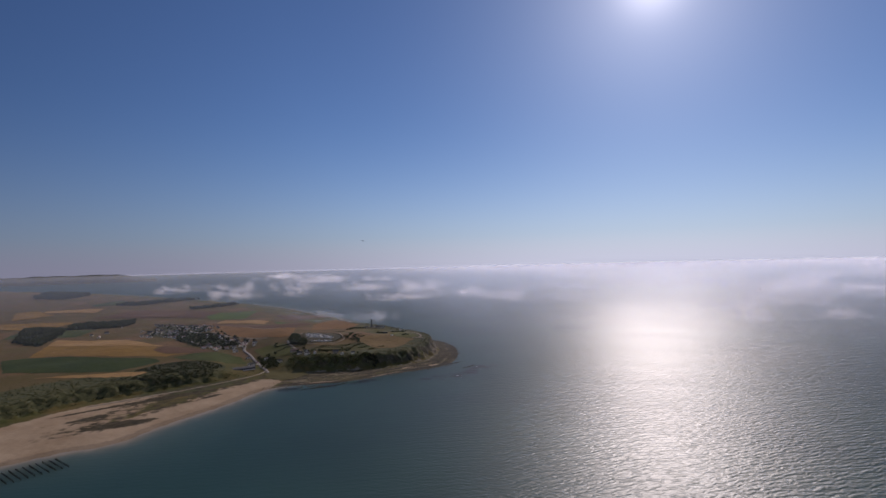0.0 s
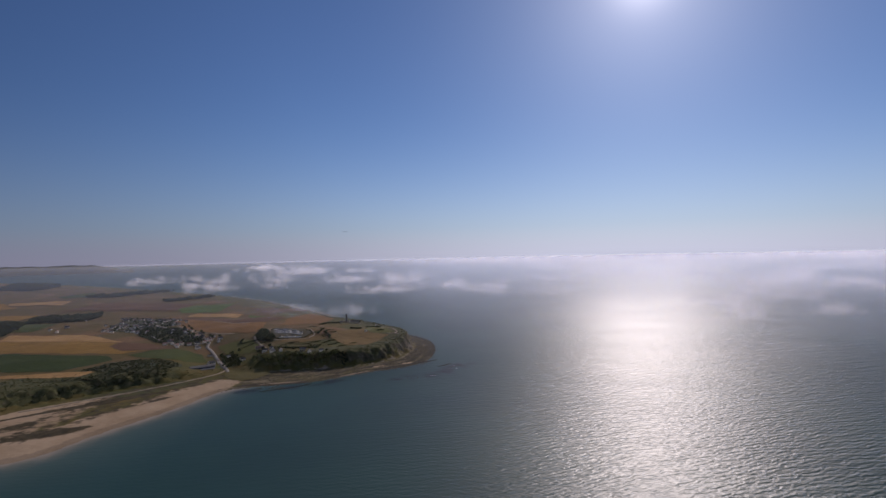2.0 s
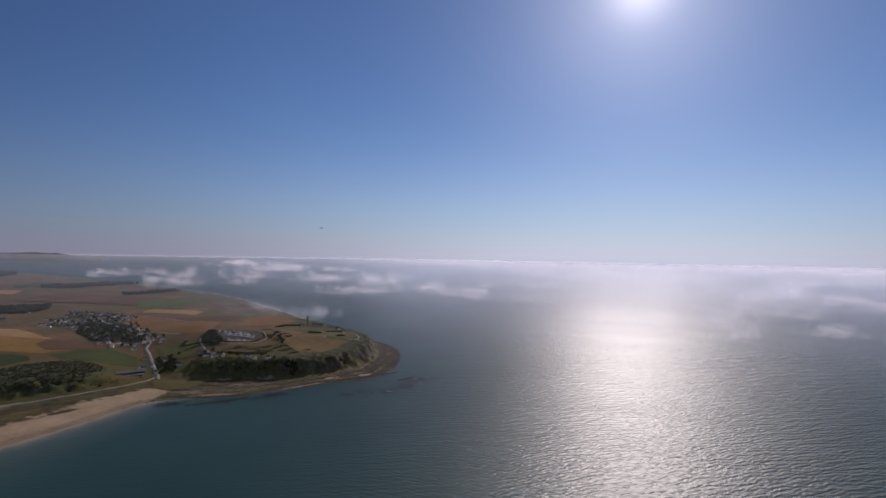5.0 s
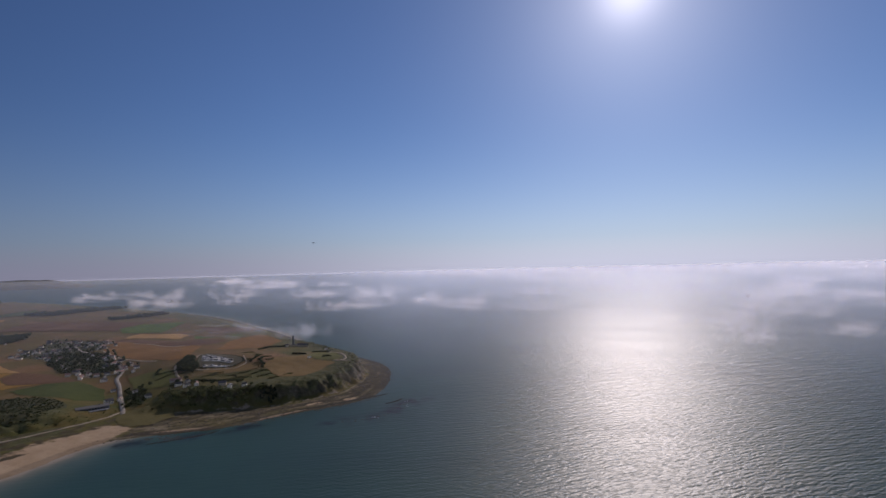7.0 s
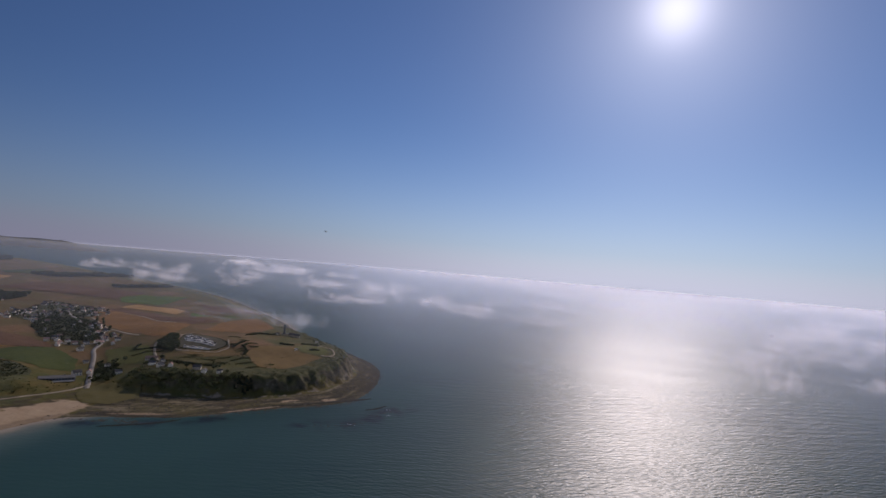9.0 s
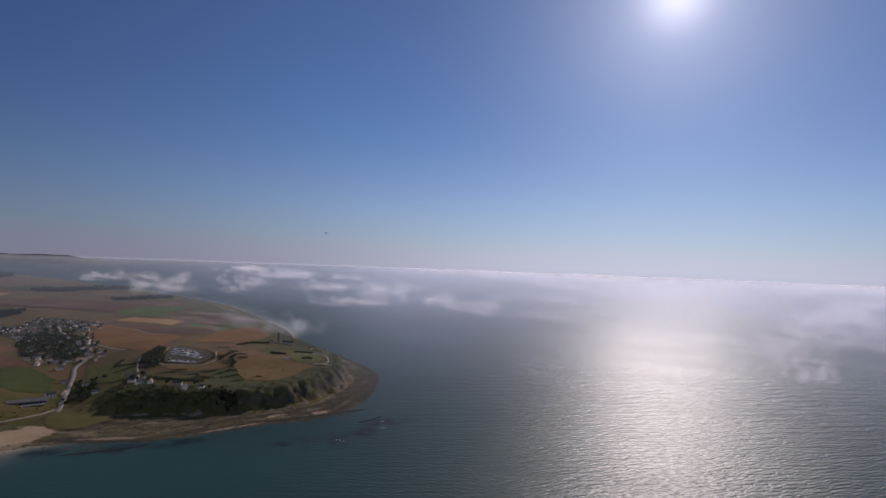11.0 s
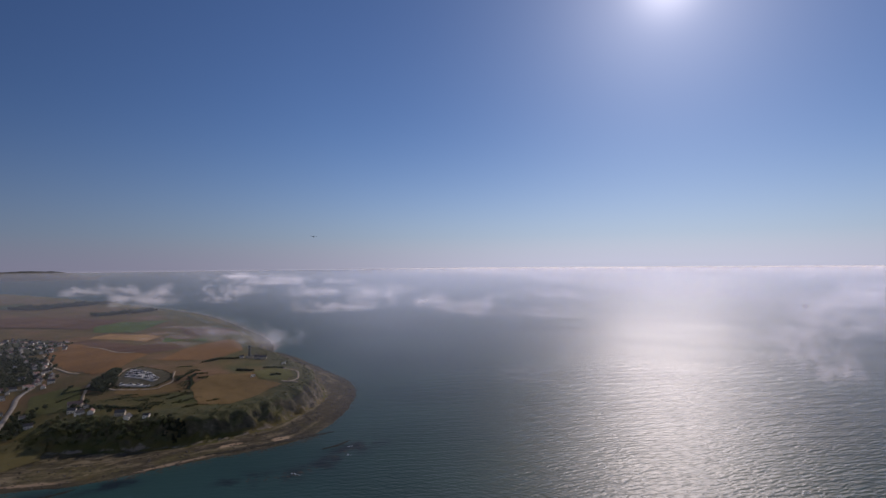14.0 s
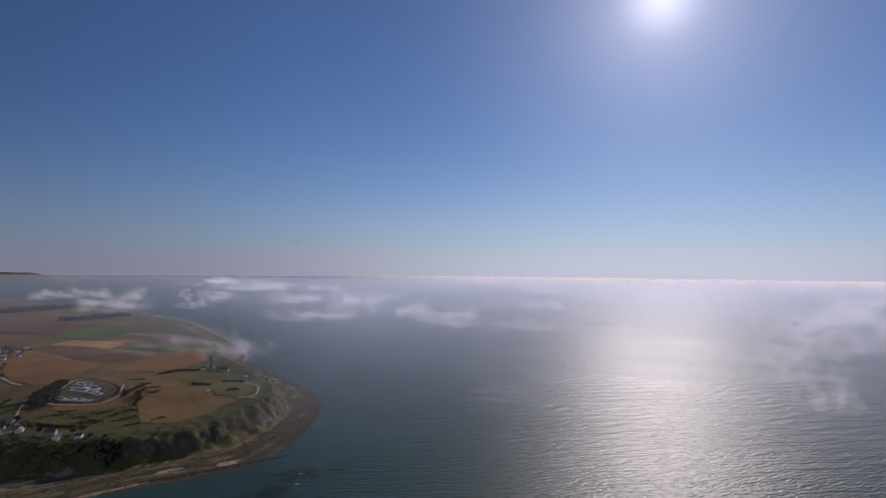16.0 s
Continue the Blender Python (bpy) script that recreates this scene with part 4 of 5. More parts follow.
# ---------------------------------------------------------------- buildings
WHITE_WALL = plain("white_render", (0.95, 0.87, 0.72), 0.85, vary=0.08, size=2, each=0.25)
CREAM_WALL = plain("cream_render", (0.55, 0.47, 0.36), 0.85, vary=0.1, size=2, each=0.25)
BRICK_WALL = plain("dull_brick", (0.27, 0.15, 0.10), 0.9, vary=0.15, size=1.5)
SLATE = plain("grey_slate", (0.105, 0.098, 0.092), 0.75, vary=0.2, size=1.5, each=0.35)
TILE = plain("orange_clay_tile", (0.34, 0.21, 0.165), 0.75, vary=0.2, size=1.5, each=0.35)
GLASS_DARK = plain("dark_window_glass", (0.03, 0.035, 0.04), 0.1, vary=0.1)
GLASS_DARK.node_tree.nodes["Principled BSDF"].inputs["Specular IOR Level"].default_value = 0.15
TIMBER = plain("painted_timber", (0.16, 0.18, 0.20), 0.6, vary=0.15)
CONCRETE = plain("weathered_concrete", (0.33, 0.32, 0.30), 0.9, vary=0.2, size=2)
METAL_GREY = plain("grey_sheet_roof", (0.20, 0.185, 0.165), 0.9, 0.0, vary=0.12, size=4)


def gable(length, depth, eaves, ridge):
    """Walls of a house, up into the gables; the ridge runs along x."""
    bm = bmesh.new()
    a, b = length / 2, depth / 2
    v = [bm.verts.new(p) for p in ((-a, -b, -1.5), (a, -b, -1.5), (a, b, -1.5), (-a, b, -1.5), (-a, -b, eaves), (a, -b, eaves),
                                   (a, b, eaves), (-a, b, eaves), (-a, 0, ridge), (a, 0, ridge))]
    for f in ((0, 1, 5, 4), (2, 3, 7, 6), (1, 2, 6, 9, 5), (3, 0, 4, 8, 7), (3, 2, 1, 0), (4, 5, 9, 8), (6, 7, 8, 9)):
        bm.faces.new([v[i] for i in f])
    return bm


def gable_roof(length, depth, eaves, ridge, over=0.45, thick=0.28):
    """Two slopes of a roof with overhang and thickness."""
    bm = bmesh.new()
    a, b = length / 2 + over, depth / 2 + over
    drop = over * (ridge - eaves) / (depth / 2)
    low, top = [], []
    for z, store in ((0.02, low), (thick, top)):
        for x in (-a, a):
            store.append([bm.verts.new((x, y, h + z)) for y, h in ((-b, eaves - drop), (0, ridge), (b, eaves - drop))])
    for s in (0, 1):
        bm.faces.new((top[0][s], top[1][s], top[1][s + 1], top[0][s + 1]))
        bm.faces.new((low[0][s + 1], low[1][s + 1], low[1][s], low[0][s]))
    for i in (0, 1):
        for s in (0, 1):
            bm.faces.new((low[i][s], low[i][s + 1], top[i][s + 1], top[i][s]))
    for s in (0, 2):
        bm.faces.new((low[0][s], low[1][s], top[1][s], top[0][s]))
    bmesh.ops.recalc_face_normals(bm, faces=bm.faces[:])
    return bm


def house(name, label, length, depth, eaves, ridge, wall, roof, chimneys=1, group="houses of the village"):
    h = thing(name, label, "house", group)
    part("wall", gable(length, depth, eaves, ridge), wall, h)
    r = part("roof", gable_roof(length, depth, eaves, ridge), roof, h)
    for i in range(chimneys):
        x = (length / 2 - 0.8) * (1 if i == 0 else -1)
        bm = box(0.9, 0.6, 1.7, (x, 0, ridge - 0.5), 0.05)
        box(0.3, 0.3, 0.35, (x, 0, ridge + 1.18), 0.0, bm)
        part("chimney", bm, BRICK_WALL, r, "brick chimney with a clay pot")
    for side in (-1, 1):
        n = max(2, int(length / 3.2))
        for i in range(n):
            x = (i + 0.5) * length / n - length / 2
            if i == n // 2 and side < 0:
                part("door", box(1.0, 0.14, 2.1, (x, side * (depth / 2 + 0.03), 0.0)), TIMBER, h, "painted wooden door")
                continue
            w = part("window", box(1.15, 0.12, 1.3, (x, side * (depth / 2 + 0.01), 0.95)), TIMBER, h)
            part("pane", box(0.95, 0.06, 1.1, (x, side * (depth / 2 + 0.06), 1.05)), GLASS_DARK, w)
    return h


def stand(ob, x, y, turn, sink=0.25):
    """The pose of a thing that stands on the land."""
    return pose(x, y, ground_at(x, y) - sink, 0, 0, turn)


KINDS = [
    house("house", "white rendered village house with a grey slate roof", 11, 7.5, 4.6, 7.5, WHITE_WALL, SLATE),
    house("house", "white rendered village house with an orange tiled roof", 10, 7, 4.4, 7.0, WHITE_WALL, TILE),
    house("house", "cream village house with a grey slate roof", 13, 8, 5.0, 8.4, CREAM_WALL, SLATE, 2),
    house("house", "long low farm range with an orange tiled roof", 20, 7, 3.0, 6.0, CREAM_WALL, TILE, 1),
    house("cottage", "small white cottage with a slate roof", 8.5, 6, 3.6, 5.8, WHITE_WALL, SLATE, 1),
]
VILLAGE = ((-1199, 1557), (-1089, 1495), (-986, 1416), (-915, 1360), (-983, 1483), (-789, 1208), (-726, 1145), (-629, 1031),
           (-621, 1005), (-782, 1175), (-810, 1175), (-1010, 1366), (-686, 994), (-663, 984), (-645, 952), (-1009, 1319),
           (-924, 1238), (-905, 1199), (-1052, 1255), (-1026, 1250), (-1056, 1280), (-1041, 1298), (-959, 1219), (-1129, 1510),
           (-866, 1111), (-746, 1022), (-700, 968), (-662, 1049), (-679, 1092), (-726, 1113), (-1244, 1289), (-1182, 1235),
           (-1225, 1331), (-1306, 1528), (-1119, 1348), (-1013, 1214))
SCATTER = np.random.default_rng(11)
made = []


def free_spot(x, y, gap=15.0):
    if foot_distance(np.array([x]), np.array([y]))[0] < 15:
        return False
    return all((x - a) ** 2 + (y - b) ** 2 > gap * gap for a, b in made)


VILLAGE_RINGS = (((-960, 1180), (-985, 1340), (-812, 1250), (-636, 1040), (-625, 1000), (-688, 975), (-772, 1010)),
                 ((-1061, 1240), (-1122, 1413), (-1225, 1630), (-1007, 1570), (-880, 1370), (-946, 1180)))
used_kind = set()


def put_house(k, x, y, turn):
    if within(np.array([x]), np.array([y]), np.array(DARK_GARDENS, float))[0] and int(x + y) % 3:
        return
    made.append((x, y))
    m = stand(KINDS[k], x, y, turn) @ Matrix.Scale(0.95, 4)
    if k not in used_kind:
        used_kind.add(k)
        KINDS[k].matrix_basis = m
    else:
        copy_thing(KINDS[k], m)


for i, (x, y) in enumerate(VILLAGE):
    if free_spot(x, y):
        put_house((0, 1, 4, 1, 2, 1, 4)[i % 7], x, y, (20, 110, 35, 125, 65)[i % 5])
    for _ in range(7):
        qx, qy = x + SCATTER.normal(0, 26), y + SCATTER.normal(0, 30)
        if free_spot(qx, qy, 11.0) and any(within(np.array([qx]), np.array([qy]), np.array(r, float))[0] for r in VILLAGE_RINGS):
            put_house(int(SCATTER.choice((0, 1, 1, 4, 4, 1, 2))), qx, qy, float(SCATTER.choice((20, 110, 40, 130, 70, 160))))
for x, y, k, turn in ((-374, 838, 2, 15), (-358, 829, 0, 100), (-335, 832, 4, 10), (-441, 853, 0, 60), (-452, 880, 4, 150), (-484, 901, 3, 30),
                      (-424, 852, 1, 110), (-463, 868, 0, 20), (-543, 878, 4, 60), (-497, 836, 0, 40), (-548, 842, 1, 120), (-590, 892, 4, 50),
                      (-334, 1183, 2, 12), (-320, 1179, 2, 12), (-366, 1186, 4, 20), (-345, 1205, 4, 100), (-1050, 1540, 3, 30), (-1020, 1552, 1, 80),
                      (-1700, 1990, 3, 20), (-1675, 2010, 1, 70), (-1650, 1985, 0, 10)):
    put_house(k, x, y, turn)
for x, y, k, turn in ((-1479, 1965, 3, 20), (-1452, 1958, 1, 30), (-1430, 1954, 3, 15)):
    put_house(k, x, y, turn)


def beach_restaurant():
    r = thing("beach_restaurant", "long low beach building with a grey sheet roof", "building")
    part("wall", box(44, 13, 5.6, (0, 0, -1.2), 0.08), CONCRETE, r)
    roof = part("roof", gable_roof(44, 13, 4.3, 6.6, 0.6, 0.3), METAL_GREY, r)
    part("gable_filling", gable(43.6, 12.6, 4.2, 6.5), WHITE_WALL, r)
    part("roof_vent", box(2.4, 1.6, 1.4, (9, 0, 6.2), 0.08), METAL_GREY, roof)
    part("terrace", box(40, 8, 0.7, (0, -10.4, -0.3), 0.06), CONCRETE, r)
    for i in range(11):
        w = part("window", box(3.0, 0.16, 2.1, (-19 + 3.8 * i, -6.5, 1.0)), TIMBER, r)
        part("pane", box(2.7, 0.08, 1.8, (-19 + 3.8 * i, -6.57, 1.15)), GLASS_DARK, w)
    r.matrix_basis = stand(r, -556, 786, 38, 0.2)
    return r


beach_restaurant()


def beach_annex():
    r = thing("beach_house", "white beach house beside the road end", "house")
    part("wall", gable(12, 9, 5.0, 8.2), WHITE_WALL, r)
    part("roof", gable_roof(12, 9, 5.0, 8.2), SLATE, r)
    for i in range(3):
        for z in (0.8, 3.2):
            w = part("window", box(1.4, 0.14, 1.5, (-4 + 4 * i, -4.52, z)), TIMBER, r)
            part("pane", box(1.2, 0.06, 1.3, (-4 + 4 * i, -4.58, z + 0.1)), GLASS_DARK, w)
    r.matrix_basis = stand(r, -556, 826, 50, 0.2)


beach_annex()

# ---------------------------------------------------------------- lighthouse
TOWER_STONE = plain("grey_tower_stone", (0.24, 0.23, 0.215), 0.85, vary=0.15, size=3)
LANTERN_METAL = plain("dark_green_lantern_metal", (0.05, 0.07, 0.06), 0.4, 0.6, vary=0.1)
LENS_GLASS = plain("lantern_glass", (0.28, 0.32, 0.33), 0.08, vary=0.05)


def lighthouse():
    t = thing("lighthouse", "tall round stone lighthouse with a dark lantern", "lighthouse")
    part("base_house", box(15, 10, 5.5, (0, 0, -1.2), 0.1), CREAM_WALL, t)
    part("base_roof", box(15.8, 10.8, 0.6, (0, 0, 4.25), 0.1), SLATE, t)
    tower = part("tower", lathe(((3.1, 4.0), (2.9, 6.0), (2.6, 12), (2.35, 20), (2.25, 22.2), (2.7, 22.7))), TOWER_STONE, t, smooth=True)
    for i in range(4):
        part("tower_window", box(0.8, 0.5, 1.3, (0, -(2.85 - 0.1 * i), 7 + 3.8 * i)), GLASS_DARK, tower)
    g = part("gallery", lathe(((3.0, 22.4), (4.2, 22.8), (4.2, 23.15), (2.4, 23.2))), CONCRETE, t)
    for i in range(16):
        a = 2 * math.pi * i / 16
        part("railing_post", box(0.09, 0.09, 1.1, (4.05 * math.cos(a), 4.05 * math.sin(a), 23.1)), LANTERN_METAL, g)
    part("railing", lathe(((4.1, 24.15), (4.1, 24.27), (3.98, 24.27), (3.98, 24.15))), LANTERN_METAL, g)
    part("lantern_room", lathe(((2.1, 23.2), (2.1, 24.0), (1.95, 24.0), (1.95, 26.4)), 16), LENS_GLASS, t)
    for i in range(8):
        a = 2 * math.pi * i / 8
        part("glazing_bar", box(0.12, 0.12, 2.5, (1.98 * math.cos(a), 1.98 * math.sin(a), 23.95)), LANTERN_METAL, t)
    dome = part("dome", lathe(((2.3, 26.35), (2.25, 26.7), (1.8, 27.6), (1.0, 28.3), (0.3, 28.6))), LANTERN_METAL, t, smooth=True)
    part("finial", lathe(((0.25, 28.5), (0.12, 29.2), (0.28, 29.5), (0.05, 30.4)), 10), LANTERN_METAL, dome)
    t.matrix_basis = stand(t, -352, 1190, 15, 0.2) @ Matrix.Scale(0.88, 4)


lighthouse()


def shelter():
    s = thing("lookout_shelter", "small white lookout hut beside the footpath", "hut")
    part("wall", box(6.5, 4.2, 3.4, (0, 0, -0.4), 0.08), WHITE_WALL, s)
    part("roof", box(7.1, 4.8, 0.3, (0, 0, 3.0), 0.06), CONCRETE, s)
    part("door", box(1.0, 0.12, 2.0, (1.5, -2.12, 0.0)), TIMBER, s)
    s.matrix_basis = stand(s, -262, 1132, 10)
    t = copy_thing(s, stand(s, -272, 1017, 60))
    tagged(t, "small white hut in the dry pasture")


shelter()

# ---------------------------------------------------------------- car park
PAINTS = [plain("car_paint_white", (0.85, 0.83, 0.78), 0.75, vary=0.03), plain("car_paint_silver", (0.5, 0.51, 0.53), 0.3, 0.5, vary=0.05),
          plain("car_paint_dark", (0.03, 0.035, 0.045), 0.3, vary=0.1), plain("car_paint_blue", (0.05, 0.09, 0.2), 0.3, vary=0.08)]
RUBBER = plain("tyre_rubber", (0.02, 0.02, 0.02), 0.9)
TAIL_RED = plain("red_lamp", (0.4, 0.02, 0.02), 0.3)


def car(label, paint, tall=1.45, length=4.3):
    c = thing("car", label, "car", "cars in the car park")
    bm = bmesh.new()
    a = length / 2
    side = ((-a, 0.35), (-a, 0.85), (-a + 0.2, 0.98), (a - 1.1, 0.95), (a - 0.1, 0.75), (a, 0.35))
    left, right = ([bm.verts.new((x, y, z)) for x, z in side] for y in (-0.87, 0.87))
    bm.faces.new(left)
    bm.faces.new(right[::-1])
    for i in range(len(side)):
        j = (i + 1) % len(side)
        bm.faces.new((left[j], left[i], right[i], right[j]))
    bmesh.ops.recalc_face_normals(bm, faces=bm.faces[:])
    body = part("body", bm, paint, c)
    bm = bmesh.new()
    rear = -a + (0.15 if tall > 1.8 else 0.35)
    low = [bm.verts.new((x, y, 0.94)) for x, y in ((rear, -0.82), (a - 1.0, -0.82), (a - 1.0, 0.82), (rear, 0.82))]
    top = [bm.verts.new((x, y, tall - 0.06)) for x, y in ((rear + 0.35, -0.62), (a - 1.75, -0.62), (a - 1.75, 0.62), (rear + 0.35, 0.62))]
    for i in range(4):
        j = (i + 1) % 4
        bm.faces.new((low[i], low[j], top[j], top[i]))
    bm.faces.new(top)
    cabin = part("glasshouse", bm, GLASS_DARK, c)
    part("roof", box(a * 2 - 2.3 + (0.2 if tall > 1.8 else 0), 1.22, 0.07, ((rear + 0.35 + a - 1.75) / 2, 0, tall - 0.06), 0.02), paint, cabin)
    for x in (-a + 0.8, a - 0.85):
        for y in (-0.82, 0.82):
            bm = bmesh.new()
            bmesh.ops.create_cone(bm, cap_ends=True, segments=12, radius1=0.33, radius2=0.33, depth=0.22, matrix=Matrix.Translation((x, y, 0.33)) @ Matrix.Rotation(math.pi / 2, 4, "X"))
            part("wheel", bm, RUBBER, c)
    for y in (-0.68, 0.68):
        part("tail_lamp", box(0.05, 0.22, 0.16, (-a - 0.01, y, 0.72)), TAIL_RED, body)
        part("headlamp", box(0.1, 0.3, 0.14, (a - 0.06, y, 0.6)), LENS_GLASS, body)
    return c


CARS = [car("white hatchback parked in a row", PAINTS[0]), car("silver estate car parked in a row", PAINTS[1], 1.5, 4.6),
        car("dark saloon car parked in a row", PAINTS[2]), car("blue hatchback parked in a row", PAINTS[3]),
        car("white camper van parked in a row", PAINTS[0], 2.8, 6.2)]
BAYS = (((-504, 1057), (-451, 1015), 15), ((-497, 1041), (-429, 997), 20), ((-492, 1026), (-416, 986), 22), ((-484, 1009), (-413, 978), 21), ((-462, 965), (-412, 958), 16))
for (ax, ay), (bx, by), count in BAYS:
    for i in range(count):
        if SCATTER.random() < 0.3:
            continue
        f = i / (count - 1)
        x, y = ax + (bx - ax) * f, ay + (by - ay) * f
        k = int(SCATTER.choice((0, 0, 0, 1, 4, 4, 4, 4, 2)))
        m = stand(CARS[k], x, y, 75 + 180 * int(SCATTER.integers(2)) + SCATTER.normal(0, 2), -0.85)
        if CARS[k].location.length < 1:
            CARS[k].matrix_basis = m
        else:
            copy_thing(CARS[k], m)
# pale strips added beneath the cars, so that the backlit rows read bright
BRIGHT_STRIP = plain("bright_row_strip", (0.74, 0.69, 0.60), 0.95, vary=0.15, size=4)
for (ax, ay), (bx, by), count in BAYS:
    tagged(ribbon("bright_strip", ((ax, ay), ((ax + bx) / 2, (ay + by) / 2), (bx, by)), 8.5, BRIGHT_STRIP, 0.85), "pale strip added under a row of cars to brighten it", "road", kind="structure")

# ---------------------------------------------------------------- foam where the swell breaks on the reef
FOAM = plain("sea_foam", (0.78, 0.8, 0.8), 0.9, vary=0.1, size=1)


def foam(x, y, size, seed):
    r = np.random.default_rng(seed)
    bm = bmesh.new()
    for k in range(9):
        cx, cy, s = x + r.normal(0, size), y + r.normal(0, size * 0.5), size * (0.2 + 0.3 * r.random())
        ring = [bm.verts.new((cx + s * (0.7 + 0.6 * r.random()) * math.cos(a), cy + 0.6 * s * (0.7 + 0.6 * r.random()) * math.sin(a), 0.1 + 0.15 * r.random()))
                for a in np.linspace(0, 2 * math.pi, 9, endpoint=False)]
        bm.faces.new(ring)
    return tagged(part("foam_patch", bm, FOAM), "small patch of white foam on the reef", "foam", "foam patches", "stuff")


for i, (x, y, size) in enumerate(((-108, 733, 1.8), (-65, 816, 1.8), (-61, 788, 1.6), (-101, 729, 1.2))):
    foam(x, y, size, 3 + i)

# ---------------------------------------------------------------- mussel posts in the shallows
POST_WOOD = plain("wet_black_post", (0.022, 0.02, 0.018), 0.6, vary=0.3, size=0.5)


def post_mesh():
    bm = bmesh.new()
    bmesh.ops.create_cone(bm, cap_ends=True, segments=7, radius1=0.30, radius2=0.24, depth=5.2, matrix=Matrix.Translation((0, 0, -0.4)))
    for v in bm.verts:
        v.co += Vector((0.04 * math.sin(9 * v.co.z + v.co.x * 30), 0.04 * math.cos(7 * v.co.z), 0))
    me = bpy.data.meshes.new("post")
    bm.to_mesh(me)
    bm.free()
    me.materials.append(POST_WOOD)
    return me


POST = post_mesh()
for i in range(13):
    row_ = thing("post_row", "row of black wooden mussel posts standing in shallow water", "posts", "rows of mussel posts")
    ax, ay = -588 - 3.7 * i, 322 - 4.9 * i
    row_.location = (ax, ay, 0)
    for k in range(24):
        for side in (0.0,):
            p = new("post", POST)
            p.parent = row_
            p.location = (1.5 * k + side * 0.65 + 0.2 * math.sin(3 * k + i), -1.02 * k + side * 0.75, 0.18 * math.sin(5.1 * k + i))
            p.rotation_euler = (0.05 * math.sin(7 * k + i), 0.05 * math.cos(4 * k), k)

# ---------------------------------------------------------------- single trees
TREE_CROWN = crown_mesh(71, 9.0, 7.0, 9, 140)


def tree():
    t = thing("tree", "dark broadleaf tree in a village garden", "tree", "garden trees")
    part("trunk", trunk_mesh(9.0), BARK, t)
    crown = mesh_object("crown", TREE_CROWN[0].tolist(), TREE_CROWN[1].tolist(), FOLIAGE, False)
    crown.parent = t
    return t


TREE = tree()
spots = ring_points(((-1061, 1262), (-1122, 1413), (-980, 1440), (-780, 1230), (-640, 1060), (-640, 985), (-700, 975), (-946, 1190)), 84, SCATTER, 11)
spots = np.vstack([spots, ((-460, 892), (-470, 880), (-431, 866), (-415, 858), (-395, 846), (-350, 842), (-325, 836), (-530, 902), (-560, 880))])
for i, (x, y) in enumerate(spots):
    m = stand(TREE, x, y, 40 * i, 0.1) @ Matrix.Scale(0.75 + 0.5 * SCATTER.random(), 4)
    if i == 0:
        TREE.matrix_basis = m
    else:
        copy_thing(TREE, m)

# ---------------------------------------------------------------- aircraft ahead
AIRFRAME = plain("dark_airframe_paint", (0.03, 0.034, 0.04), 0.4, vary=0.1)


def aircraft():
    a = thing("aircraft", "small dark propeller aircraft flying ahead over the sea", "aircraft")
    bm = lathe(((0.15, -4.6), (0.35, -3.0), (0.8, 0.0), (0.95, 2.2), (0.7, 3.9), (0.3, 4.5)), 12)
    bmesh.ops.rotate(bm, verts=bm.verts[:], matrix=Matrix.Rotation(-math.pi / 2, 3, "X"))
    fus = part("fuselage", bm, AIRFRAME, a, smooth=True)
    for s in (-1, 1):
        bm = bmesh.new()
        v = [bm.verts.new(p) for p in ((s * 0.6, 2.2, 0.75), (s * 7.6, 1.7, 1.25), (s * 7.6, 0.6, 1.25), (s * 0.6, 0.2, 0.75))]
        w = [bm.verts.new(q.co + Vector((0, 0, -0.22))) for q in v]
        bm.faces.new(v), bm.faces.new(w[::-1])
        for i in range(4):
            bm.faces.new((v[i], w[i], w[(i + 1) % 4], v[(i + 1) % 4]))
        bmesh.ops.recalc_face_normals(bm, faces=bm.faces[:])
        part("wing", bm, AIRFRAME, a)
        part("tailplane", box(2.4, 0.9, 0.12, (s * 1.4, -4.1, 0.2), 0.03), AIRFRAME, a)
        part("wheel", lathe(((0.28, -0.1), (0.3, 0), (0.28, 0.1)), 10), RUBBER, a).location = (s * 1.2, 1.4, -1.35)
    part("fin", box(0.14, 1.3, 1.9, (0, -4.0, 0.2), 0.04), AIRFRAME, a)
    part("canopy", lathe(((0.1, 0.5), (0.55, 0.7), (0.6, 1.0), (0.2, 1.3)), 10), GLASS_DARK, fus)
    part("propeller", box(2.0, 0.08, 0.2, (0, 4.62, -0.1), 0.02), AIRFRAME, a)
    a.matrix_basis = pose(-593, 2428, 352, 0, 6, -12) @ Matrix.Scale(1.9, 4)


aircraft()
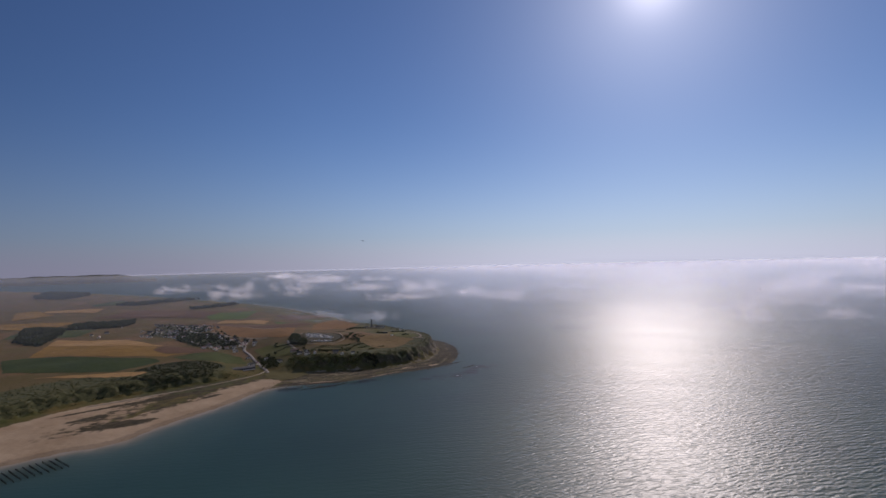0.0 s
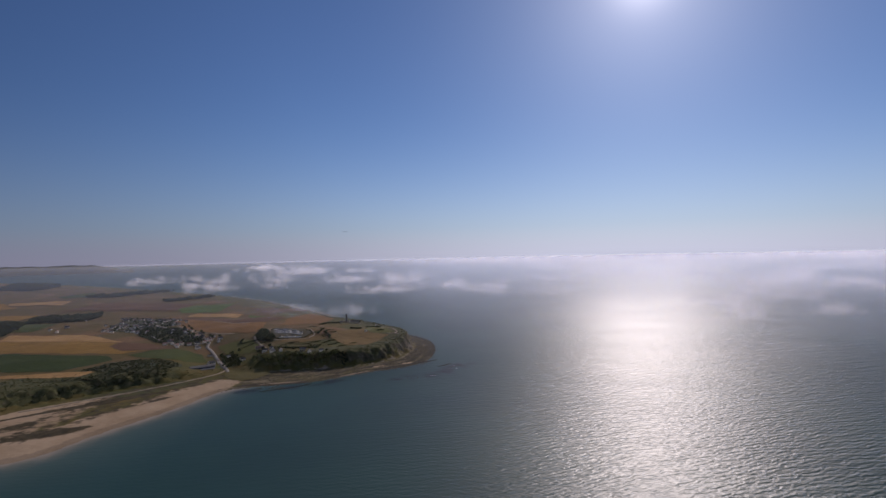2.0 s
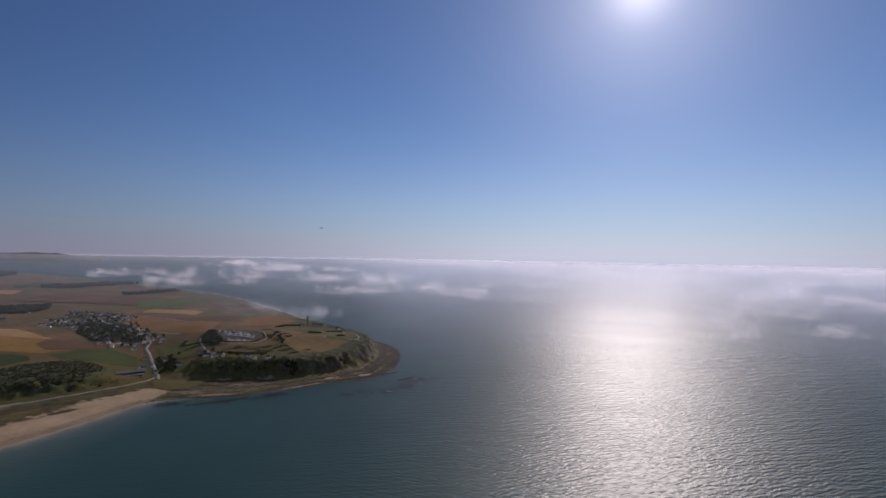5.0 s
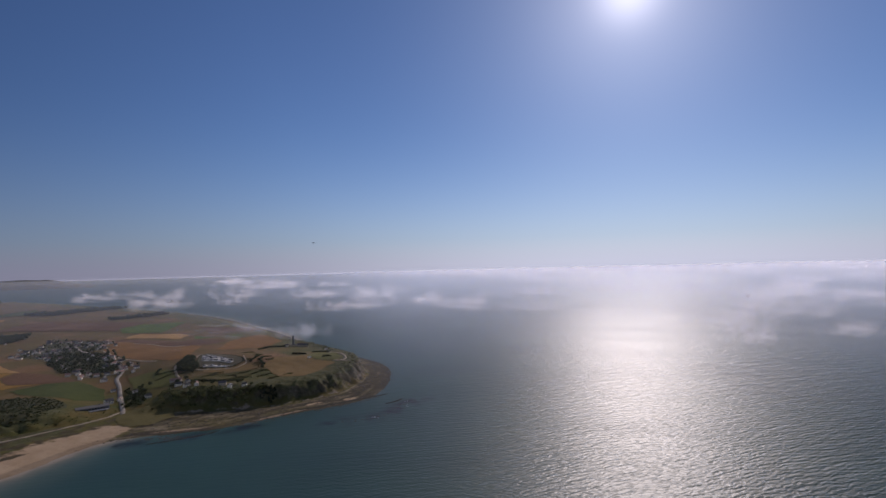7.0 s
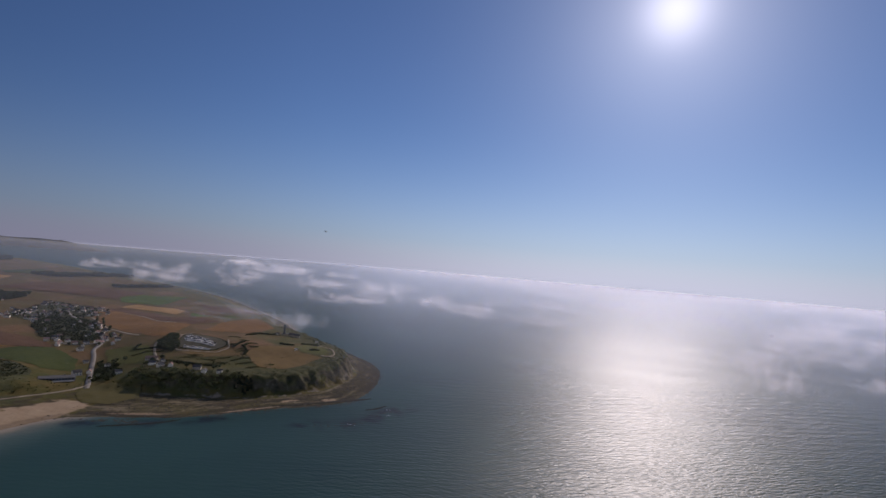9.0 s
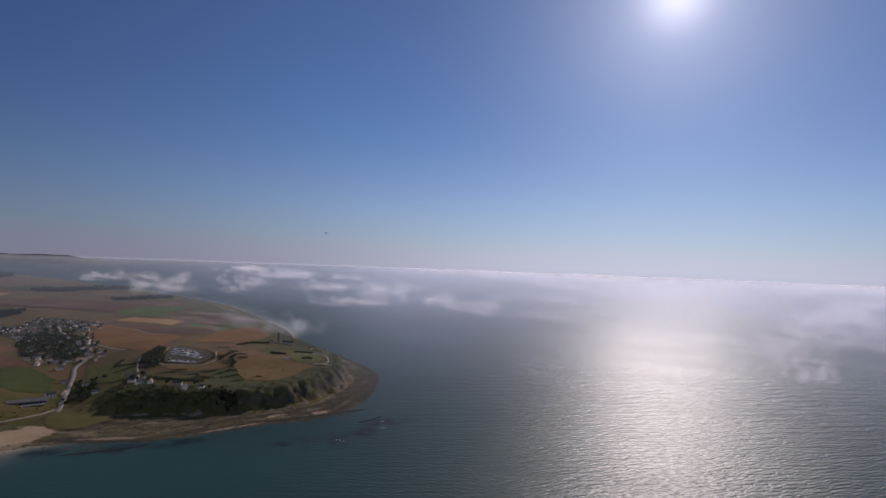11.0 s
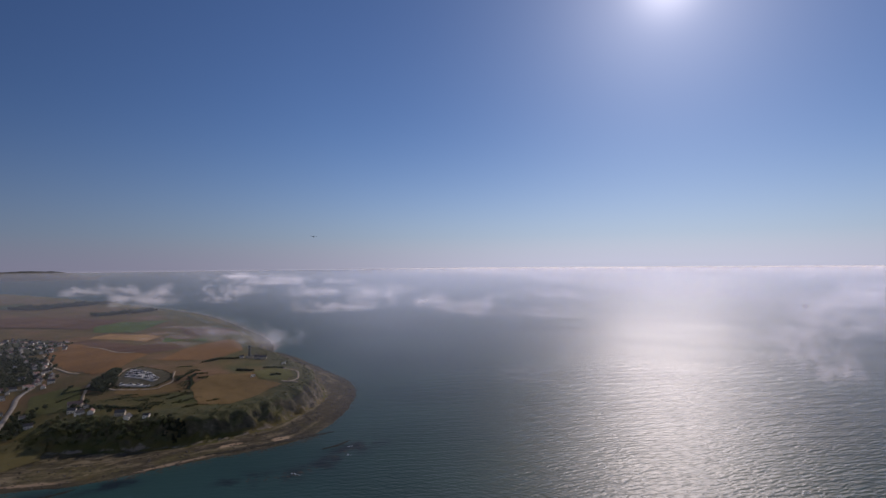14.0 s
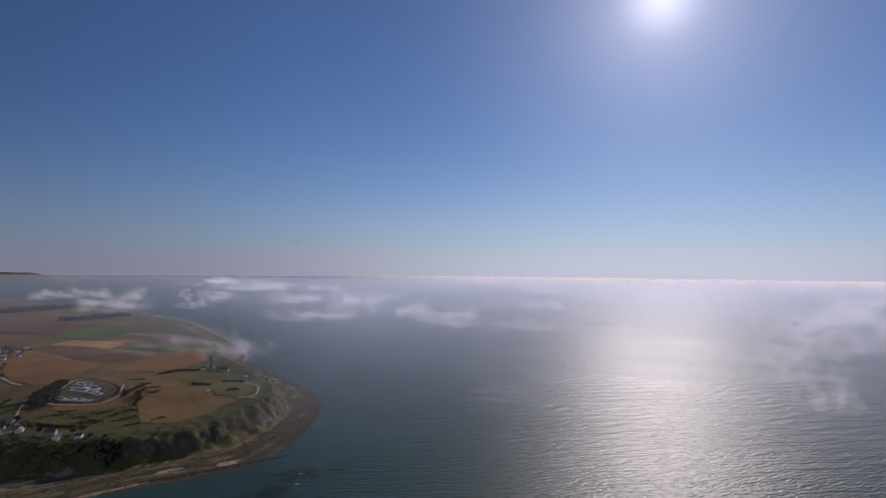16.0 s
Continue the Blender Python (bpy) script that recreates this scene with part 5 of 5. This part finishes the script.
# ---------------------------------------------------------------- low cloud over the sea
def cloud_material(name, scale, gain, upright=False, tint=(0.90, 0.92, 1.0), blotch=1.0):
    m = bpy.data.materials.new(name)
    m.use_nodes = True
    n, l = m.node_tree.nodes, m.node_tree.links
    n.remove(n["Principled BSDF"])
    p = place_of(n)
    a, b = noise_node(n, l, scale, 4, p, 0.5), noise_node(n, l, scale * 0.3, 3, p)
    v = maths(n, l, "ADD", maths(n, l, "MULTIPLY", a.outputs[0], 0.6), maths(n, l, "MULTIPLY", b.outputs[0], 0.4))
    v = maths(n, l, "SUBTRACT", maths(n, l, "MULTIPLY", v, 1.5), 0.75)
    body = attribute(n, "body")
    d = maths(n, l, "MULTIPLY", maths(n, l, "ADD", body, maths(n, l, "MULTIPLY", v, maths(n, l, "MINIMUM", maths(n, l, "MULTIPLY", body, 3.0 * blotch), blotch))), gain, True)
    white, clear, out = n.new("ShaderNodeBsdfTranslucent" if upright else "ShaderNodeBsdfDiffuse"), n.new("ShaderNodeBsdfTransparent"), n.new("ShaderNodeMixShader")
    white.inputs["Color"].default_value = (*tint, 1)
    # droplets have no face of their own: normals lie along the sun's direction, for its full light
    lit = n.new("ShaderNodeVectorMath")
    lit.operation = "SUBTRACT" if upright else "ADD"
    lit.inputs[1].default_value = SUN_DIR * (20.0 if upright else 4.0)
    l.new(a.outputs["Color"], lit.inputs[0])
    one = n.new("ShaderNodeVectorMath")
    one.operation = "NORMALIZE"
    l.new(lit.outputs[0], one.inputs[0])
    l.new(one.outputs[0], white.inputs["Normal"])
    l.new(d, out.inputs[0])
    l.new(clear.outputs[0], out.inputs[1])
    l.new(white.outputs[0], out.inputs[2])
    l.new(out.outputs[0], n["Material Output"].inputs["Surface"])
    return m


CLOUD = cloud_material("cloud_vapour", 0.016, 0.25, True, (1.0, 0.95, 0.97), 0.6)
THIN_CLOUD = cloud_material("thin_cloud_vapour", 0.018, 0.19, True, (1.0, 0.95, 0.97), 0.7)
MIST = cloud_material("sea_mist", 0.014, 0.10, True)


def cloud(x, y, z, across, deep, tall, seed, mat=None, label="small white low cloud drifting over the sea", layers=2):
    """A heap of vapour: uneven upright slices one behind the other, with a flat foot and ragged tops that thin out."""
    r = np.random.default_rng(int(100 * seed))
    u, v = np.meshgrid(np.linspace(-1.2, 1.2, 52), np.linspace(-0.25, 1.15, 24))
    away = Vector((x, y, 0)).normalized()
    verts, faces, body, base = [], [], [], 0
    heads = [(r.uniform(-0.85, 0.85), r.uniform(0.16, 0.36), r.uniform(0.35, 0.95)) for _ in range(int(r.integers(4, 8)))]
    for k in range(layers):
        w = 2 * k / (layers - 1) - 1
        clear = 1 - 0.40 * np.exp(-(u / 0.7) ** 2 - ((v - 0.15) / 0.28) ** 2)
        for at, wide, high in heads:
            at, wide = at + 0.12 * r.normal(), wide * (1 - 0.3 * abs(w))
            for lift, size in ((0.10, 1.0), (0.40, 0.8), (0.70, 0.55)):
                ball = ((u - at - 0.22 * r.normal()) / (0.85 * wide * size)) ** 2 + ((v - high * lift) / (0.30 * high * size + 0.06)) ** 2
                clear = clear * (1 - (0.55 + 0.35 * lift) * np.exp(-ball))
        d = np.clip((1 - clear - 0.12) * 1.15, 0, 1) ** 1.55
        d = d * step(0, 0.25, 1.2 - np.abs(u)) * step(0, 0.2, v + 0.25) * step(0, 0.2, 1.15 - v)
        d[0], d[-1], d[:, 0], d[:, -1] = 0, 0, 0, 0
        side = u * across / 2
        back = w * deep / 2 + 0.1 * deep * ripple(u, v, 1.2, seed + 2 * k) + 0.25 * deep * v
        px, py = x - away.y * side + away.x * back, y + away.x * side + away.y * back
        i = np.arange(u.size).reshape(u.shape) + base
        on = (d[:-1, :-1] + d[1:, :-1] + d[:-1, 1:] + d[1:, 1:]) > 0.02
        faces.append(np.stack([i[:-1, :-1], i[:-1, 1:], i[1:, 1:], i[1:, :-1]], -1)[on])
        verts.append(np.stack(placed(px, py, z + tall * v), -1).reshape(-1, 3))
        body.append(d.ravel())
        base += u.size
    verts, faces, body = np.vstack(verts), np.vstack(faces), np.concatenate(body)
    used, flat = np.unique(faces, return_inverse=True)
    ob = mesh_object("cloud", verts[used].tolist(), flat.reshape(-1, 4).tolist(), mat or CLOUD)
    set_attribute(ob, "body", body[used])
    return tagged(ob, label, "cloud", "low clouds")


for i, (x, y, across, deep, tall) in enumerate((
        (-1161, 2247, 330, 190, 62), (-1140, 2872, 300, 220, 50), (-930, 2260, 150, 130, 34), (-316, 2393, 270, 170, 60),
        (-294, 2754, 330, 220, 58), (-285, 1870, 220, 100, 30), (-114, 2079, 240, 120, 44), (57, 1884, 260, 110, 36),
        (150, 1680, 260, 90, 28), (280, 1605, 210, 80, 26), (548, 842, 80, 50, 24),
        (692, 1180, 200, 100, 34), (946, 1422, 300, 140, 46), (885, 1241, 220, 110, 36), (621, 1148, 150, 80, 26),
        (605, 973, 120, 60, 24), (-417, 1797, 170, 100, 26), (-1909, 2933, 320, 200, 42), (420, 2300, 420, 200, 36), (1150, 1700, 380, 200, 50),
        (-620, 2650, 300, 180, 46), (1290, 1930, 340, 160, 34), (1400, 1500, 380, 160, 44), (760, 900, 120, 60, 22))):
    cloud(x, y, 80, across, deep, 1.45 * tall, 1.0 + 0.77 * i, THIN_CLOUD if math.hypot(x, y) < 1750 else CLOUD)
for i, (x, y, across, deep, tall) in enumerate(((-384, 1300, 170, 90, 48), (-470, 1400, 240, 130, 44), (-560, 1330, 240, 110, 30), (-660, 1500, 300, 160, 30), (-330, 1330, 110, 70, 36), (178, 974, 100, 60, 18))):
    cloud(x, y, 52, across, deep, tall, 31.0 + 0.9 * i, MIST, "thin wisp of mist drifting over the coast")


rng = random.Random(77)
for i in range(46):
    a, r = radians(rng.uniform(-24, 52)), 2300 * math.exp(rng.random() * 1.3)
    if a < 0.05 and r < 3000:
        continue
    size = r * rng.uniform(0.05, 0.13)
    cloud(r * math.sin(a), r * math.cos(a), rng.uniform(60, 100), size, 0.5 * size, rng.uniform(26, 62) * (1 + r / 9000), 60.0 + 0.61 * i)


def vapour_mesh(name, sheets, mat, label):
    verts, faces, body, base = [], [], [], 0
    for x, y, z, d in sheets:
        i = np.arange(x.size).reshape(x.shape) + base
        on = (d[:-1, :-1] + d[1:, :-1] + d[:-1, 1:] + d[1:, 1:]) > 0.01
        faces.append(np.stack([i[:-1, :-1], i[:-1, 1:], i[1:, 1:], i[1:, :-1]], -1)[on])
        verts.append(np.stack(placed(x, y, z), -1).reshape(-1, 3))
        body.append(d.ravel())
        base += x.size
    verts, faces, body = np.vstack(verts), np.vstack(faces), np.concatenate(body)
    used, flat = np.unique(faces, return_inverse=True)
    ob = mesh_object(name, verts[used].tolist(), flat.reshape(-1, 4).tolist(), mat)
    set_attribute(ob, "body", body[used])
    return tagged(ob, label, "fog", kind="stuff")


def fog_bank():
    """A broken low deck of sea fog, torn into patches."""
    r = 420 * 1.05 ** np.arange(56)
    a = np.radians(np.arange(-58, 58.1, 0.8))
    rr, aa = np.meshgrid(r, a)
    x, y = rr * np.sin(aa), rr * np.cos(aa)
    sheets = []
    right = step(-0.30, 0.35, aa)
    for k, z in enumerate((72.0, 104.0)):
        lump = 0.5 + 0.30 * ripple(x, 0.6 * y, 620, 1.3) + 0.25 * ripple(x, 0.6 * y, 250, 2.1 + 0.2 * k) + 0.14 * ripple(x, y, 1700, 4)
        close = 0.30 * right * step(1500, 4500, rr)
        d = np.clip((lump - 0.74 + close - 0.08 * k) * 1.7, 0, 1) * step(1500, 2100, rr)
        # an even veil is added to the patches, painting aerial haze over the distance
        d = 0.35 * d * (0.25 + 0.75 * right) + (0.05 + 0.09 * right) * step(400, 1200, rr) + 0.05 * step(1500, 3500, rr)
        sheets.append((x, y, z + 8 * ripple(x, y, 300, k) * step(4000, 2500, rr), d * step(4200, 2600, rr)))
    vapour_mesh("fog_bank", sheets, cloud_material("fog_vapour", 0.006, 0.30, True), "patchy deck of pale sea fog over the water")


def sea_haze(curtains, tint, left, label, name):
    """Tinted sheets that paint the haze, one behind the other, thickest at the height of the horizon."""
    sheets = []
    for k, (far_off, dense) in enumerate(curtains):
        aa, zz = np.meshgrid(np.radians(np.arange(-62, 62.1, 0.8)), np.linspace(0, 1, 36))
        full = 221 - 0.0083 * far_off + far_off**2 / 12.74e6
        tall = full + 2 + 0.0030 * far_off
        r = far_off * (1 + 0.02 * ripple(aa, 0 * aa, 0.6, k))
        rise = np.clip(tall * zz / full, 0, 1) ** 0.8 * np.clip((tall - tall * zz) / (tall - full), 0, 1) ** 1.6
        # denser towards the sun: the brightness of sunlit haze, put into the opacity
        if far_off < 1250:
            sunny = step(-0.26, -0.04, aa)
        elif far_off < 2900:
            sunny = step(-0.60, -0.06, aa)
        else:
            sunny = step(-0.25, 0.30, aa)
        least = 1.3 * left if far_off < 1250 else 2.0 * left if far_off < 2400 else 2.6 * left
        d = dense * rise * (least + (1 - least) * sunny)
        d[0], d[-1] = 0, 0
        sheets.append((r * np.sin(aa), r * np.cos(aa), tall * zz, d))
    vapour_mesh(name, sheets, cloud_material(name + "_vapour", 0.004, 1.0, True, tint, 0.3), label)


fog_bank()
# haze light is put into the tints: bluish nearer, warm white at the horizon
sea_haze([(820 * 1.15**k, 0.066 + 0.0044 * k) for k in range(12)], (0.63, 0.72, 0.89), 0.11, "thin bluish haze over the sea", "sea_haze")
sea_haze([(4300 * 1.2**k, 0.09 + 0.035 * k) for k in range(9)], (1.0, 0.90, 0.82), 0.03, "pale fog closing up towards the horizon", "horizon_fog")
